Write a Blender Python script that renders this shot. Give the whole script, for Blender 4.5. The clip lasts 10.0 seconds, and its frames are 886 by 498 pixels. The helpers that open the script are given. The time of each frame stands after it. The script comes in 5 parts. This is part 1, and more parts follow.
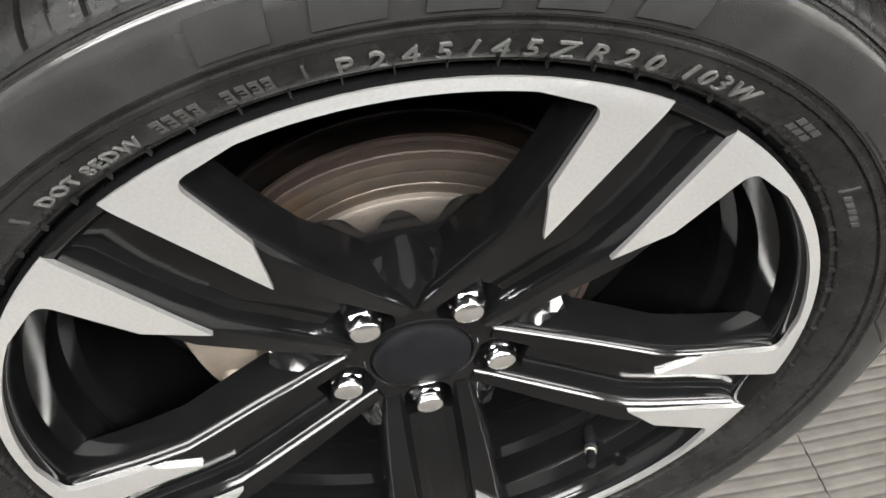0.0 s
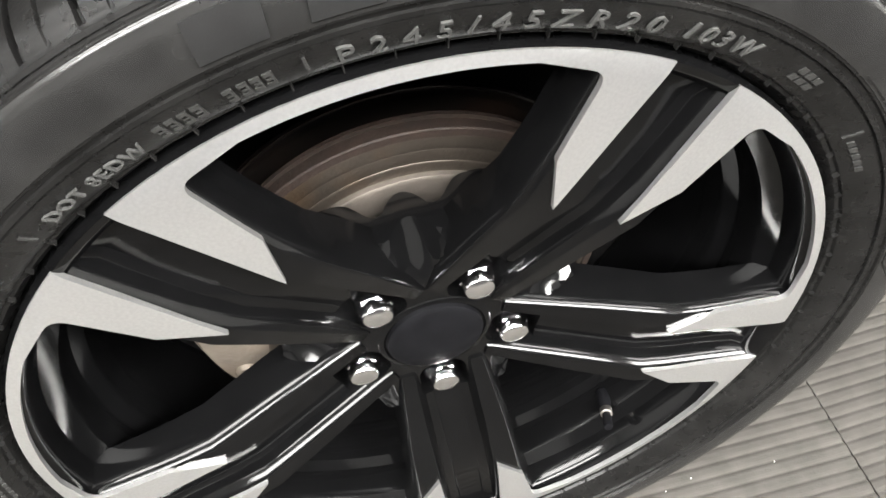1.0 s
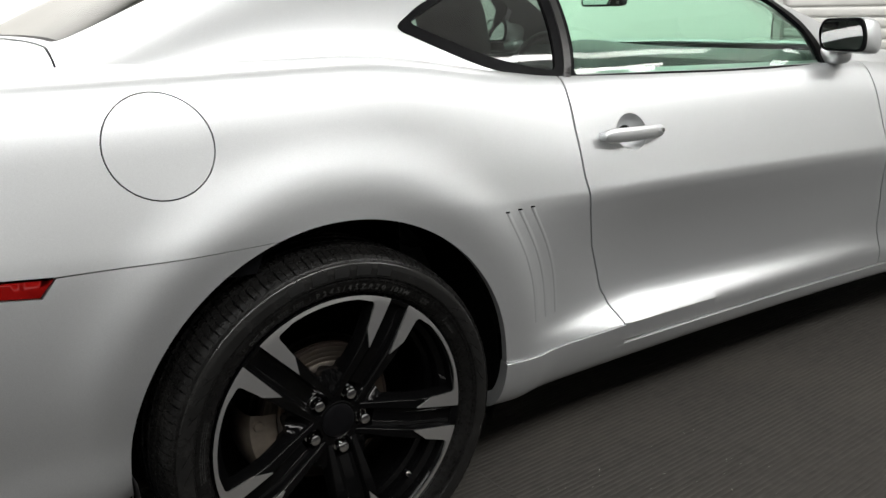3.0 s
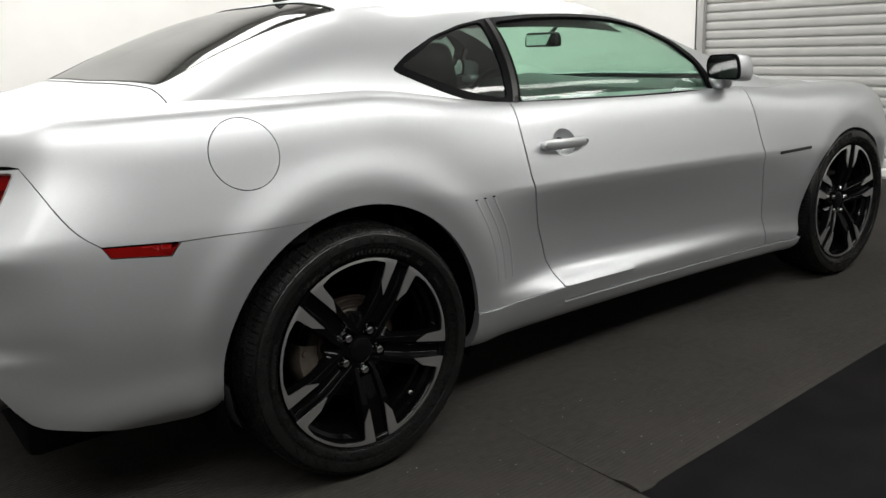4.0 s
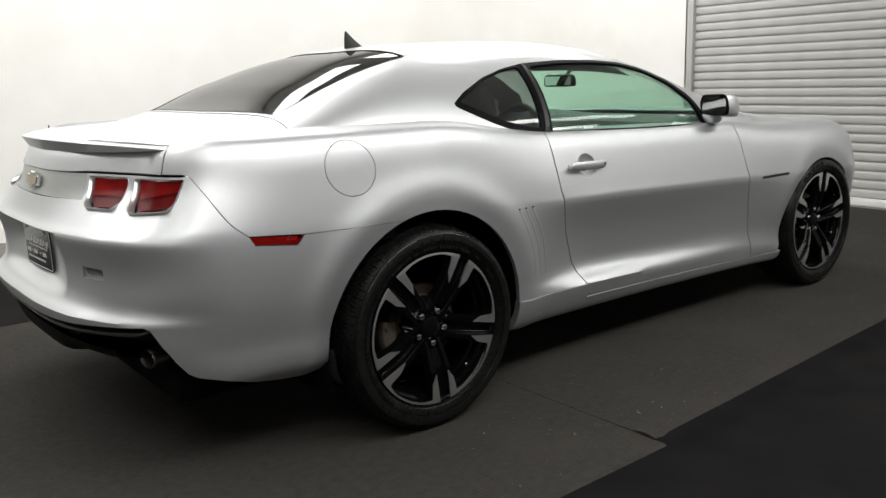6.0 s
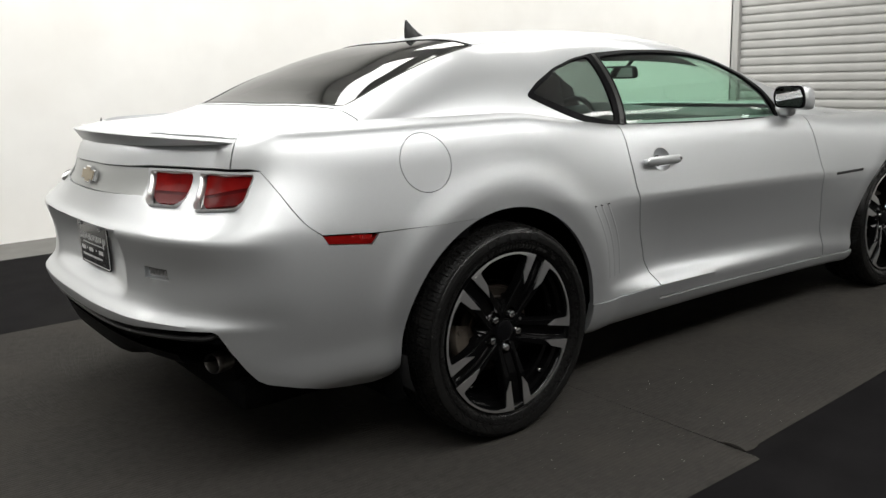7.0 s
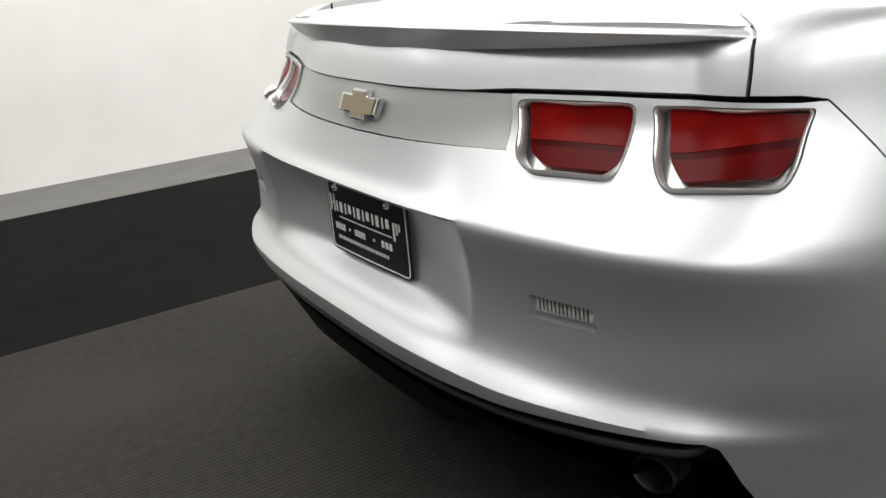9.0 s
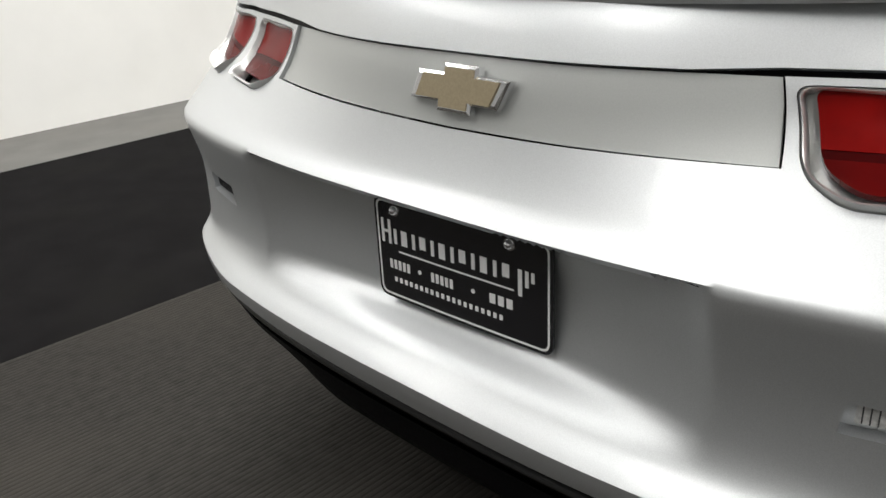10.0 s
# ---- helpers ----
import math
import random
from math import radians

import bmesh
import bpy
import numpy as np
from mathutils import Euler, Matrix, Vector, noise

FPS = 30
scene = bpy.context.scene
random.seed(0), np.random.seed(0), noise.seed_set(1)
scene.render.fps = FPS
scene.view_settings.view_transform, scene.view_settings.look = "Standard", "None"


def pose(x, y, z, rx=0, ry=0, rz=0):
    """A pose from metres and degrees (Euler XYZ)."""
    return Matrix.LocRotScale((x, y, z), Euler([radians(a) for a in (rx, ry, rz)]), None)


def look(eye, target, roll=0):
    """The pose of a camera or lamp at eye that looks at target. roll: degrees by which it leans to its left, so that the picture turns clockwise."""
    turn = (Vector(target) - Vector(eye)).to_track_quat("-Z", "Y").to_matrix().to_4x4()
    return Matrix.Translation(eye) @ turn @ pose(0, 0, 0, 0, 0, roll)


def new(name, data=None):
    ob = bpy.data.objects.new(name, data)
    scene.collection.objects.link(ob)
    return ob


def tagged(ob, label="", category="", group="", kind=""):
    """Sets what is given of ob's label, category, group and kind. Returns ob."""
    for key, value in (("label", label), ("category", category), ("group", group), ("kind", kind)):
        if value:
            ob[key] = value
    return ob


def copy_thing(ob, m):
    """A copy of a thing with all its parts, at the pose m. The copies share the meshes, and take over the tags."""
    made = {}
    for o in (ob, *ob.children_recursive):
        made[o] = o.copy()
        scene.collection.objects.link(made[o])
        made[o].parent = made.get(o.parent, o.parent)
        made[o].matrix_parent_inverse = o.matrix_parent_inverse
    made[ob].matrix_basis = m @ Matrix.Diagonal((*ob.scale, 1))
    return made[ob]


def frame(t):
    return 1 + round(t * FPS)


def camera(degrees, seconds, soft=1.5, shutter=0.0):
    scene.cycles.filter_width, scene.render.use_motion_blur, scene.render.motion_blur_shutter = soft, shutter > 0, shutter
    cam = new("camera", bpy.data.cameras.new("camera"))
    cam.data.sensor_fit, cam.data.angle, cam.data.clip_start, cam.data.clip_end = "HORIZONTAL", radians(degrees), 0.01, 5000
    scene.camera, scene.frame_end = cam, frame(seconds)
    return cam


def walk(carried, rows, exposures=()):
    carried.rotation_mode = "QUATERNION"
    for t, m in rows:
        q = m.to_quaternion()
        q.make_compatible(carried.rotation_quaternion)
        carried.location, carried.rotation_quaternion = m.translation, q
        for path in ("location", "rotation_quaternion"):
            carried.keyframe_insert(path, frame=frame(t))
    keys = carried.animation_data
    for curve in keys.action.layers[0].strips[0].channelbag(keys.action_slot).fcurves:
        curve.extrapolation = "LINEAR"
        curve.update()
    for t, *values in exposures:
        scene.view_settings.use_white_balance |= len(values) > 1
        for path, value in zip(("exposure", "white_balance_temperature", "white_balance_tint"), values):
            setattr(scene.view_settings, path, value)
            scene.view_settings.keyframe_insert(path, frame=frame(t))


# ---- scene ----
cam = camera(56.4, 10.0)
PATH = [
    (0, (-0.062, -1.250, 0.862), (0.235, 0.043, -0.635), 3.1),
    (0.5, (-0.047, -1.179, 0.826), (0.189, -0.007, -0.777), -1.0),
    (1, (-0.074, -1.242, 0.863), (0.244, -0.008, -0.678), -0.6),
    (1.5, (-0.176, -1.417, 0.941), (0.473, -0.033, -0.349), 2.0),
    (2, (-0.288, -1.750, 1.010), (0.525, -0.180, 0.077), -1.7),
    (2.5, (-0.462, -2.050, 1.055), (0.515, -0.437, 0.402), -3.0),
    (3, (-0.661, -2.297, 1.162), (0.414, -0.706, 0.602), -1.5),
    (3.2, (-0.754, -2.409, 1.168), (0.348, -0.833, 0.621), -1.7),
    (4.3, (-1.276, -2.932, 1.231), (-0.081, -1.398, 0.761), -2.2),
    (4.5, (-1.362, -3.002, 1.24), (-0.159, -1.47, 0.786), -2.0),
    (5, (-1.511, -3.173, 1.23), (-0.317, -1.627, 0.8), -2.5),
    (6.5, (-1.738, -3.098, 1.234), (-0.518, -1.566, 0.827), -1.6),
    (7, (-1.746, -2.915, 1.216), (-0.569, -1.353, 0.798), -2.0),
    (7.5, (-1.692, -2.531, 1.203), (-0.62, -0.899, 0.773), -2.4),
    (8, (-1.755, -2.164, 1.183), (-0.742, -0.514, 0.682), -2.1),
    (8.5, (-1.753, -1.805, 1.202), (-0.756, -0.185, 0.585), -3.1),
    (9, (-1.707, -1.394, 1.165), (-0.73, 0.222, 0.506), -4.8),
    (9.5, (-1.711, -1.027, 1.126), (-0.652, 0.49, 0.366), -3.4),
    (10, (-1.725, -0.705, 1.136), (-0.458, 0.632, 0.356), -3.1),
]
EXPOSURES = [(0, 3.15), (1.0, 3.2), (1.5, 3.32), (2.0, 2.72), (2.4, 1.75), (3.0, .33), (4.3, -.24), (8.0, -.22), (9.4, -.18), (10, -.15)]
walk(cam, [(t, look(eye, target, roll)) for t, eye, target, roll in PATH], EXPOSURES)

# ---- light ----
world = bpy.data.worlds.new("world")
scene.world = world
world.use_nodes = True
world.node_tree.nodes["Background"].inputs[0].default_value = (.8, .85, 1, 1)
world.node_tree.nodes["Background"].inputs[1].default_value = .004
SPOKE = 60.0
LAMP_L = 2.8
# x, y, height, tilt towards the car, power, width
LAMPS = [(x, -3.3, 3.42, 14, p, 1.1) for x, p in ((-2.6, 90), (.4, 140), (3.8, 125))] + [(x, 3.0, 3.44, 0, 72, .9) for x in (-2.6, .4, 3.8)]
# two lamps added over the tail to brighten it
LAMPS += [(-2.6, -1.9, 3.44, 0, 26, .4), (-2.3, .3, 3.44, 0, 70, .9)]
# the narrow row at y -2.3 is added for a thin highlight
LAMPS += [(x, y, 3.44, 0, p, w) for x in (.4, 3.8) for y, p, w in ((-2.3, 14, .22), (1.5, 62, .9))]
for lx, ly, lz, tilt, power, wide in LAMPS:
    li = bpy.data.lights.new("ceiling_lamp", "AREA")
    li.shape, li.size, li.size_y, li.energy, li.color = "RECTANGLE", LAMP_L, wide, power, (1, .985, .955)
    ob = new("ceiling_lamp", li)
    ob.matrix_basis = pose(lx, ly, lz, tilt)

# ---- materials ----
def mat(name, base, rough=.5, metal=0.0, var=.0, vscale=8.0, bump=0.0, bscale=60.0, coat=0.0, spec=.5, stain=None, sscale=1.2, rvar=0.0):
    """A surface with variation of colour at a fine and a coarse scale, uneven gloss and fine relief."""
    m = bpy.data.materials.new(name)
    m.use_nodes = True
    nt = m.node_tree
    b = nt.nodes["Principled BSDF"]
    tc = nt.nodes.new("ShaderNodeTexCoord")
    b.inputs["Roughness"].default_value, b.inputs["Metallic"].default_value = rough, metal
    b.inputs["Specular IOR Level"].default_value = spec
    b.inputs["Coat Weight"].default_value, b.inputs["Coat Roughness"].default_value = coat, .06

    def noise_tex(scale, detail=4.0):
        n = nt.nodes.new("ShaderNodeTexNoise")
        n.inputs["Scale"].default_value, n.inputs["Detail"].default_value = scale, detail
        nt.links.new(tc.outputs["Object"], n.inputs["Vector"])
        return n
    rgb = nt.nodes.new("ShaderNodeRGB")
    rgb.outputs[0].default_value = (*base, 1)
    out = rgb.outputs[0]
    if var:
        n = noise_tex(vscale)
        hsv = nt.nodes.new("ShaderNodeHueSaturation")
        mr = nt.nodes.new("ShaderNodeMapRange")
        mr.inputs["From Min"].default_value, mr.inputs["From Max"].default_value = .3, .7
        mr.inputs["To Min"].default_value, mr.inputs["To Max"].default_value = 1 - var, 1 + var
        nt.links.new(n.outputs["Fac"], mr.inputs["Value"])
        nt.links.new(mr.outputs["Result"], hsv.inputs["Value"])
        nt.links.new(out, hsv.inputs["Color"])
        out = hsv.outputs["Color"]
    if stain:
        n = noise_tex(sscale, 6.0)
        mr = nt.nodes.new("ShaderNodeMapRange")
        mr.inputs["From Min"].default_value, mr.inputs["From Max"].default_value = .5, .78
        mix = nt.nodes.new("ShaderNodeMix")
        mix.data_type = "RGBA"
        nt.links.new(n.outputs["Fac"], mr.inputs["Value"])
        nt.links.new(mr.outputs["Result"], mix.inputs["Factor"])
        nt.links.new(out, mix.inputs["A"])
        mix.inputs["B"].default_value = (*stain, 1)
        out = mix.outputs["Result"]
    nt.links.new(out, b.inputs["Base Color"])
    if rvar:
        n = noise_tex(vscale * 1.7)
        mr = nt.nodes.new("ShaderNodeMapRange")
        mr.inputs["To Min"].default_value, mr.inputs["To Max"].default_value = max(rough - rvar, .02), min(rough + rvar, 1)
        nt.links.new(n.outputs["Fac"], mr.inputs["Value"])
        nt.links.new(mr.outputs["Result"], b.inputs["Roughness"])
    if bump:
        n = noise_tex(bscale)
        bp = nt.nodes.new("ShaderNodeBump")
        bp.inputs["Strength"].default_value, bp.inputs["Distance"].default_value = bump, .002
        nt.links.new(n.outputs["Fac"], bp.inputs["Height"])
        nt.links.new(bp.outputs["Normal"], b.inputs["Normal"])
    return m


def glass(name, tint, gloss=.03, least=.07):
    """A thin pane: tinted see-through, with a mirror gloss by Fresnel."""
    m = bpy.data.materials.new(name)
    m.use_nodes = True
    nt = m.node_tree
    nt.nodes.clear()
    out = nt.nodes.new("ShaderNodeOutputMaterial")
    mix = nt.nodes.new("ShaderNodeMixShader")
    tr = nt.nodes.new("ShaderNodeBsdfTransparent")
    gl = nt.nodes.new("ShaderNodeBsdfGlossy")
    lw = nt.nodes.new("ShaderNodeLayerWeight")
    lw.inputs["Blend"].default_value = .5
    pw = nt.nodes.new("ShaderNodeMath")
    pw.operation = "POWER"
    pw.inputs[1].default_value = 5
    fr = nt.nodes.new("ShaderNodeMath")
    fr.operation = "MULTIPLY_ADD"
    fr.inputs[1].default_value, fr.inputs[2].default_value = 1 - least, least
    nt.links.new(lw.outputs["Facing"], pw.inputs[0])
    nt.links.new(pw.outputs[0], fr.inputs[0])
    tr.inputs["Color"].default_value = (*tint, 1)
    gl.inputs["Roughness"].default_value = gloss
    nt.links.new(fr.outputs[0], mix.inputs[0])
    nt.links.new(tr.outputs[0], mix.inputs[1])
    nt.links.new(gl.outputs[0], mix.inputs[2])
    nt.links.new(mix.outputs[0], out.inputs[0])
    return m


PAINT = mat("silver_paint", (.58, .595, .605), rough=.50, metal=.90, var=.06, vscale=700, coat=.35, bump=.02, bscale=2500)
PAINT_FLAT = mat("silver_plastic", (.42, .43, .42), rough=.45, metal=.35, var=.04, vscale=700, coat=.3)
RUBBER = mat("tyre_rubber", (.0048, .0047, .0046), rough=.28, spec=.15, var=.25, vscale=60, bump=.08, bscale=700, rvar=.06, stain=(.010, .0097, .0093), sscale=14)
# glossier rubber, with part of the sidewall's sheen put into a paler base
RUBBER_BAND = mat("sheen_rubber", (.0085, .0084, .0082), rough=.19, spec=.33, var=.25, vscale=40, bump=.03, bscale=900, rvar=.05)
RUBBER_MATT = mat("matt_rubber", (.004, .004, .004), rough=.7, spec=.2, var=.2, vscale=90, bump=.1, bscale=900)
# tyre rubber made paler: the highlight on raised marks is in the colour
RUBBER_TEXT = mat("highlit_mark_rubber", (.015, .015, .0145), rough=.42, var=.2, vscale=300, bump=.2, bscale=900)
TRIM = mat("black_trim", (.003, .003, .0035), rough=.5, spec=.05, var=.2, vscale=80, bump=.1, bscale=900, rvar=.1)
# paler still, painting the gloss highlight that raised letters catch
LETTER = mat("highlit_letter_rubber", (.034, .034, .033), rough=.5, var=.2, vscale=300, bump=.2, bscale=900)
GLOSS = mat("gloss_black", (.0018, .0018, .0019), rough=.10, var=.2, vscale=40, spec=.16, rvar=.05)
SATIN = mat("satin_black", (.010, .010, .010), rough=.42, var=.15, vscale=90, bump=.06, bscale=1200)
GUARD = mat("grey_plastic", (.045, .045, .047), rough=.35, var=.15, vscale=60, bump=.06, bscale=900)
MACHINED = mat("machined_aluminium", (.70, .70, .695), rough=.33, metal=.95, var=.05, vscale=500, bump=.05, bscale=1800, rvar=.06)
CHROME = mat("chrome", (.88, .88, .89), rough=.12, metal=1.0, var=.03, vscale=30, rvar=.03)
GOLD = mat("gold_badge", (.36, .30, .20), rough=.38, metal=.5, var=.08, vscale=300)
IRON = mat("brake_iron", (.115, .10, .087), rough=.5, metal=.8, var=.2, vscale=30, stain=(.12, .06, .03), sscale=10, bump=.2, bscale=300)
RUST = mat("rusty_iron", (.014, .0075, .0048), rough=.7, metal=.3, var=.4, vscale=60, bump=.4, bscale=250)
WORN_IRON = mat("worn_brake_iron", (.060, .050, .041), rough=.42, metal=.75, var=.2, vscale=25, stain=(.09, .055, .03), sscale=14, bump=.2, bscale=300)
SHIELD_IRON = mat("dark_shield", (.006, .005, .0045), rough=.3, metal=.3, var=.4, vscale=25, stain=(.018, .010, .007), sscale=9)
CAST = mat("cast_caliper", (.15, .128, .105), rough=.5, metal=.5, var=.2, vscale=40, stain=(.16, .12, .09), sscale=18, bump=.3, bscale=220)
LENS = mat("red_lens", (.15, .0035, .003), rough=.25, var=.35, vscale=14, spec=.06, stain=(.075, .002, .002), sscale=7)
# the same red lens darkened twice: its shading downwards is put into the colour
LENS_LOW = mat("shaded_red_lens", (.085, .002, .002), rough=.25, var=.3, vscale=9, spec=.06, stain=(.045, .002, .003), sscale=9)
LENS_DARK = mat("shade_band_red_lens", (.045, .0012, .0014), rough=.25, var=.3, vscale=9, spec=.06)
POCKET = mat("bright_pocket", (.70, .70, .69), rough=.30, metal=.8, var=.05, vscale=30, rvar=.05)
CLEAR = mat("clear_ribbed_lens", (.84, .84, .83), rough=.22, metal=.3, var=.3, vscale=120, bump=.5, bscale=160)
LINER = mat("wheel_liner", (.003, .003, .003), rough=.8, spec=.04, var=.3, vscale=40, bump=.3, bscale=200)
SEAT = mat("dark_upholstery", (.03, .03, .032), rough=.6, var=.2, vscale=80, bump=.2, bscale=600)
LINING = mat("grey_lining", (.17, .17, .165), rough=.7, var=.08, vscale=60, bump=.15, bscale=700)
GRIT = mat("pale_grit", (.7, .69, .66), rough=.5, var=.2, vscale=300)
STEEL = mat("exhaust_steel", (.36, .345, .32), rough=.38, metal=1.0, var=.15, vscale=60, stain=(.08, .07, .06), sscale=25)
PLATE = mat("plate_black", (.008, .008, .010), rough=.25, var=.1, vscale=50, coat=.5)
WHITE_INK = mat("plate_white", (.8, .8, .8), rough=.4, var=.04, vscale=300)
G_DOOR = glass("green_tinted_glass", (.66, .90, .77))
G_SHIELD = glass("windshield_glass", (.76, .95, .84))
G_QUARTER = glass("grey_tinted_glass", (.30, .33, .32), least=.17)
G_REAR = glass("rear_window_glass", (.07, .075, .07))
G_MIRROR = mat("mirror_glass", (.8, .82, .82), rough=.02, metal=1.0)
WALL = mat("white_wall_paint", (.80, .795, .77), rough=.6, var=.025, vscale=3, bump=.12, bscale=90, stain=(.74, .725, .69), sscale=.8)
# grey of the added unseen walls, kept low so less light bounces back
GREYWALL = mat("unseen_wall_grey", (.30, .30, .295), rough=.7, var=.05, vscale=3, bump=.12, bscale=90)
CONCRETE = mat("grey_floor", (.13, .128, .12), rough=.65, var=.12, vscale=5, bump=.25, bscale=120, stain=(.13, .125, .115), sscale=1.5)
BLACKMAT = mat("black_floor_mat", (.0085, .0080, .0084), rough=.85, var=.2, vscale=6, bump=.3, bscale=400, stain=(.0115, .011, .0105), sscale=2.0, spec=.03)
RIBMAT = mat("ribbed_rubber", (.037, .0348, .0318), rough=.7, var=.15, vscale=30, bump=.25, bscale=500, stain=(.048, .0445, .039), sscale=1.6, rvar=.12, spec=.03)
SHUTTER = mat("painted_shutter", (.43, .43, .415), rough=.42, var=.06, vscale=5, bump=.08, bscale=200, stain=(.37, .365, .35), sscale=1.5, rvar=.08)
CEIL = mat("ceiling_white", (.75, .75, .74), rough=.8, var=.05, vscale=2, bump=.1, bscale=60)
HOUSING = mat("lamp_housing", (.7, .7, .69), rough=.4, var=.03, vscale=10)

# ---- shape of the car body: smooth surfaces given by a few sections ----
def curve(knots, creases=()):
    """A smooth curve through knots (t, a, b, ...), with a crease at the knots named: takes an array of t, gives an array of rows."""
    k = np.array(knots, float)
    T, V = k[:, 0], k[:, 1:]
    sl = (V[1:] - V[:-1]) / (T[1:] - T[:-1])[:, None]
    m = np.empty_like(V)
    m[0], m[-1] = sl[0], sl[-1]
    h = (T[1:] - T[:-1])[:, None]
    m[1:-1] = (sl[:-1] * h[1:] + sl[1:] * h[:-1]) / (h[1:] + h[:-1])
    leave, arrive = m.copy(), m.copy()
    for i in creases:
        arrive[i], leave[i] = sl[i - 1] * .8 + m[i] * .2, sl[i] * .8 + m[i] * .2

    def f(t):
        t = np.clip(np.asarray(t, float), T[0], T[-1])
        i = np.clip(np.searchsorted(T, t, side="right") - 1, 0, len(T) - 2)
        w = (T[i + 1] - T[i])[..., None]
        s = ((t - T[i]) / (T[i + 1] - T[i]))[..., None]
        return ((1 + 2 * s) * (1 - s) ** 2 * V[i] + s * (1 - s) ** 2 * w * leave[i]
                + s * s * (3 - 2 * s) * V[i + 1] + s * s * (s - 1) * w * arrive[i + 1])
    return f


def smooth(a, b, x):
    s = np.clip((np.asarray(x, float) - a) / (b - a), 0, 1)
    return s * s * (3 - 2 * s)


# plan of the car at its widest: x, distance from the middle line
PLAN = [(-1.140, 0), (-1.137, .2), (-1.113, .42), (-1.069, .62), (-1.003, .78), (-.850, .881), (-.5, .938), (-.25, .952), (0, .957),
        (.3, .953), (.6, .937), (1.0, .925), (1.5, .92), (2.0, .925), (2.5, .94), (2.85, .945), (3.12, .925), (3.36, .86),
        (3.53, .71), (3.63, .45), (3.66, 0)]
_arc = [0.0]
for _a, _b in zip(PLAN, PLAN[1:]):
    _arc.append(_arc[-1] + math.hypot(_b[0] - _a[0], _b[1] - _a[1]))
_plan = curve([(s, *p) for s, p in zip(_arc, PLAN)])


def plan(s):
    """The plan by its length from the middle of the tail, with its bends eased."""
    s = np.asarray(s, float)
    out = 0
    for k in np.linspace(-.09, .09, 5):
        p = _plan(np.abs(s + k))
        out = out + np.stack([p[..., 0], p[..., 1] * np.sign(s + k + 1e-9)], -1) / 5
    return out


U_END = _arc[-1]
U_NOSE = _arc[17]

# upright sections, bottom to top: inset from the plan, height
REAR = [(.12, .30), (.075, .36), (.025, .470), (.0, .548), (.040, .588), (.053, .64), (.051, .71), (.03, .800), (.058, .832),
        (.09, .90), (.105, .96), (.12, 1.0), (.14, 1.04), (.165, 1.065)]
QUARTER = [(.10, .285), (.040, .345), (.027, .45), (.013, .535), (.007, .585), (.003, .64), (.0005, .71), (.001, .785), (.008, .84),
           (.022, .93), (.035, 1.005), (.055, 1.06), (.09, 1.09), (.20, 1.105)]
DOOR = [(.13, .243), (.070, .250), (.034, .290), (.003, .383), (.056, .428), (.066, .478), (.045, .61), (.0, .745), (.012, .79),
        (.035, .87), (.06, .95), (.085, 1.0), (.11, 1.025), (.15, 1.035)]
DOOR_FRONT = DOOR[:2] + [(.045, .285), (.034, .375), (.036, .425), (.037, .48), (.024, .61)] + DOOR[7:]
FENDER = [(.12, .225), (.07, .236), (.05, .285), (.035, .34), (.04, .40), (.035, .47), (.015, .58), (.0, .72), (.008, .78),
          (.03, .87), (.06, .94), (.11, .985), (.18, 1.01), (.30, 1.02)]
sec_rear, sec_quarter, sec_door, sec_door_front, sec_fender = [curve([(i, *p) for i, p in enumerate(s)], c) for s, c in
                                                               ((REAR, (3, 7)), (QUARTER, ()), (DOOR, (3, 4, 7)), (DOOR_FRONT, (7,)), (FENDER, ()))]
ARCH_R = (.024, .366, .431)
ARCH_F = (2.840, .350, .390)


def settle(p):
    """The car stands turned a little on its mats, so that its far side lies further back and out."""
    y = p[..., 1]
    g = (y + np.sqrt(y * y + .0225)) / 2
    return p + np.stack([-.03 * g, .062 * smooth(-.20, .46, y) + .045 * np.maximum(p[..., 0] + .6, 0) * smooth(0, .9, y), 0 * y], -1)


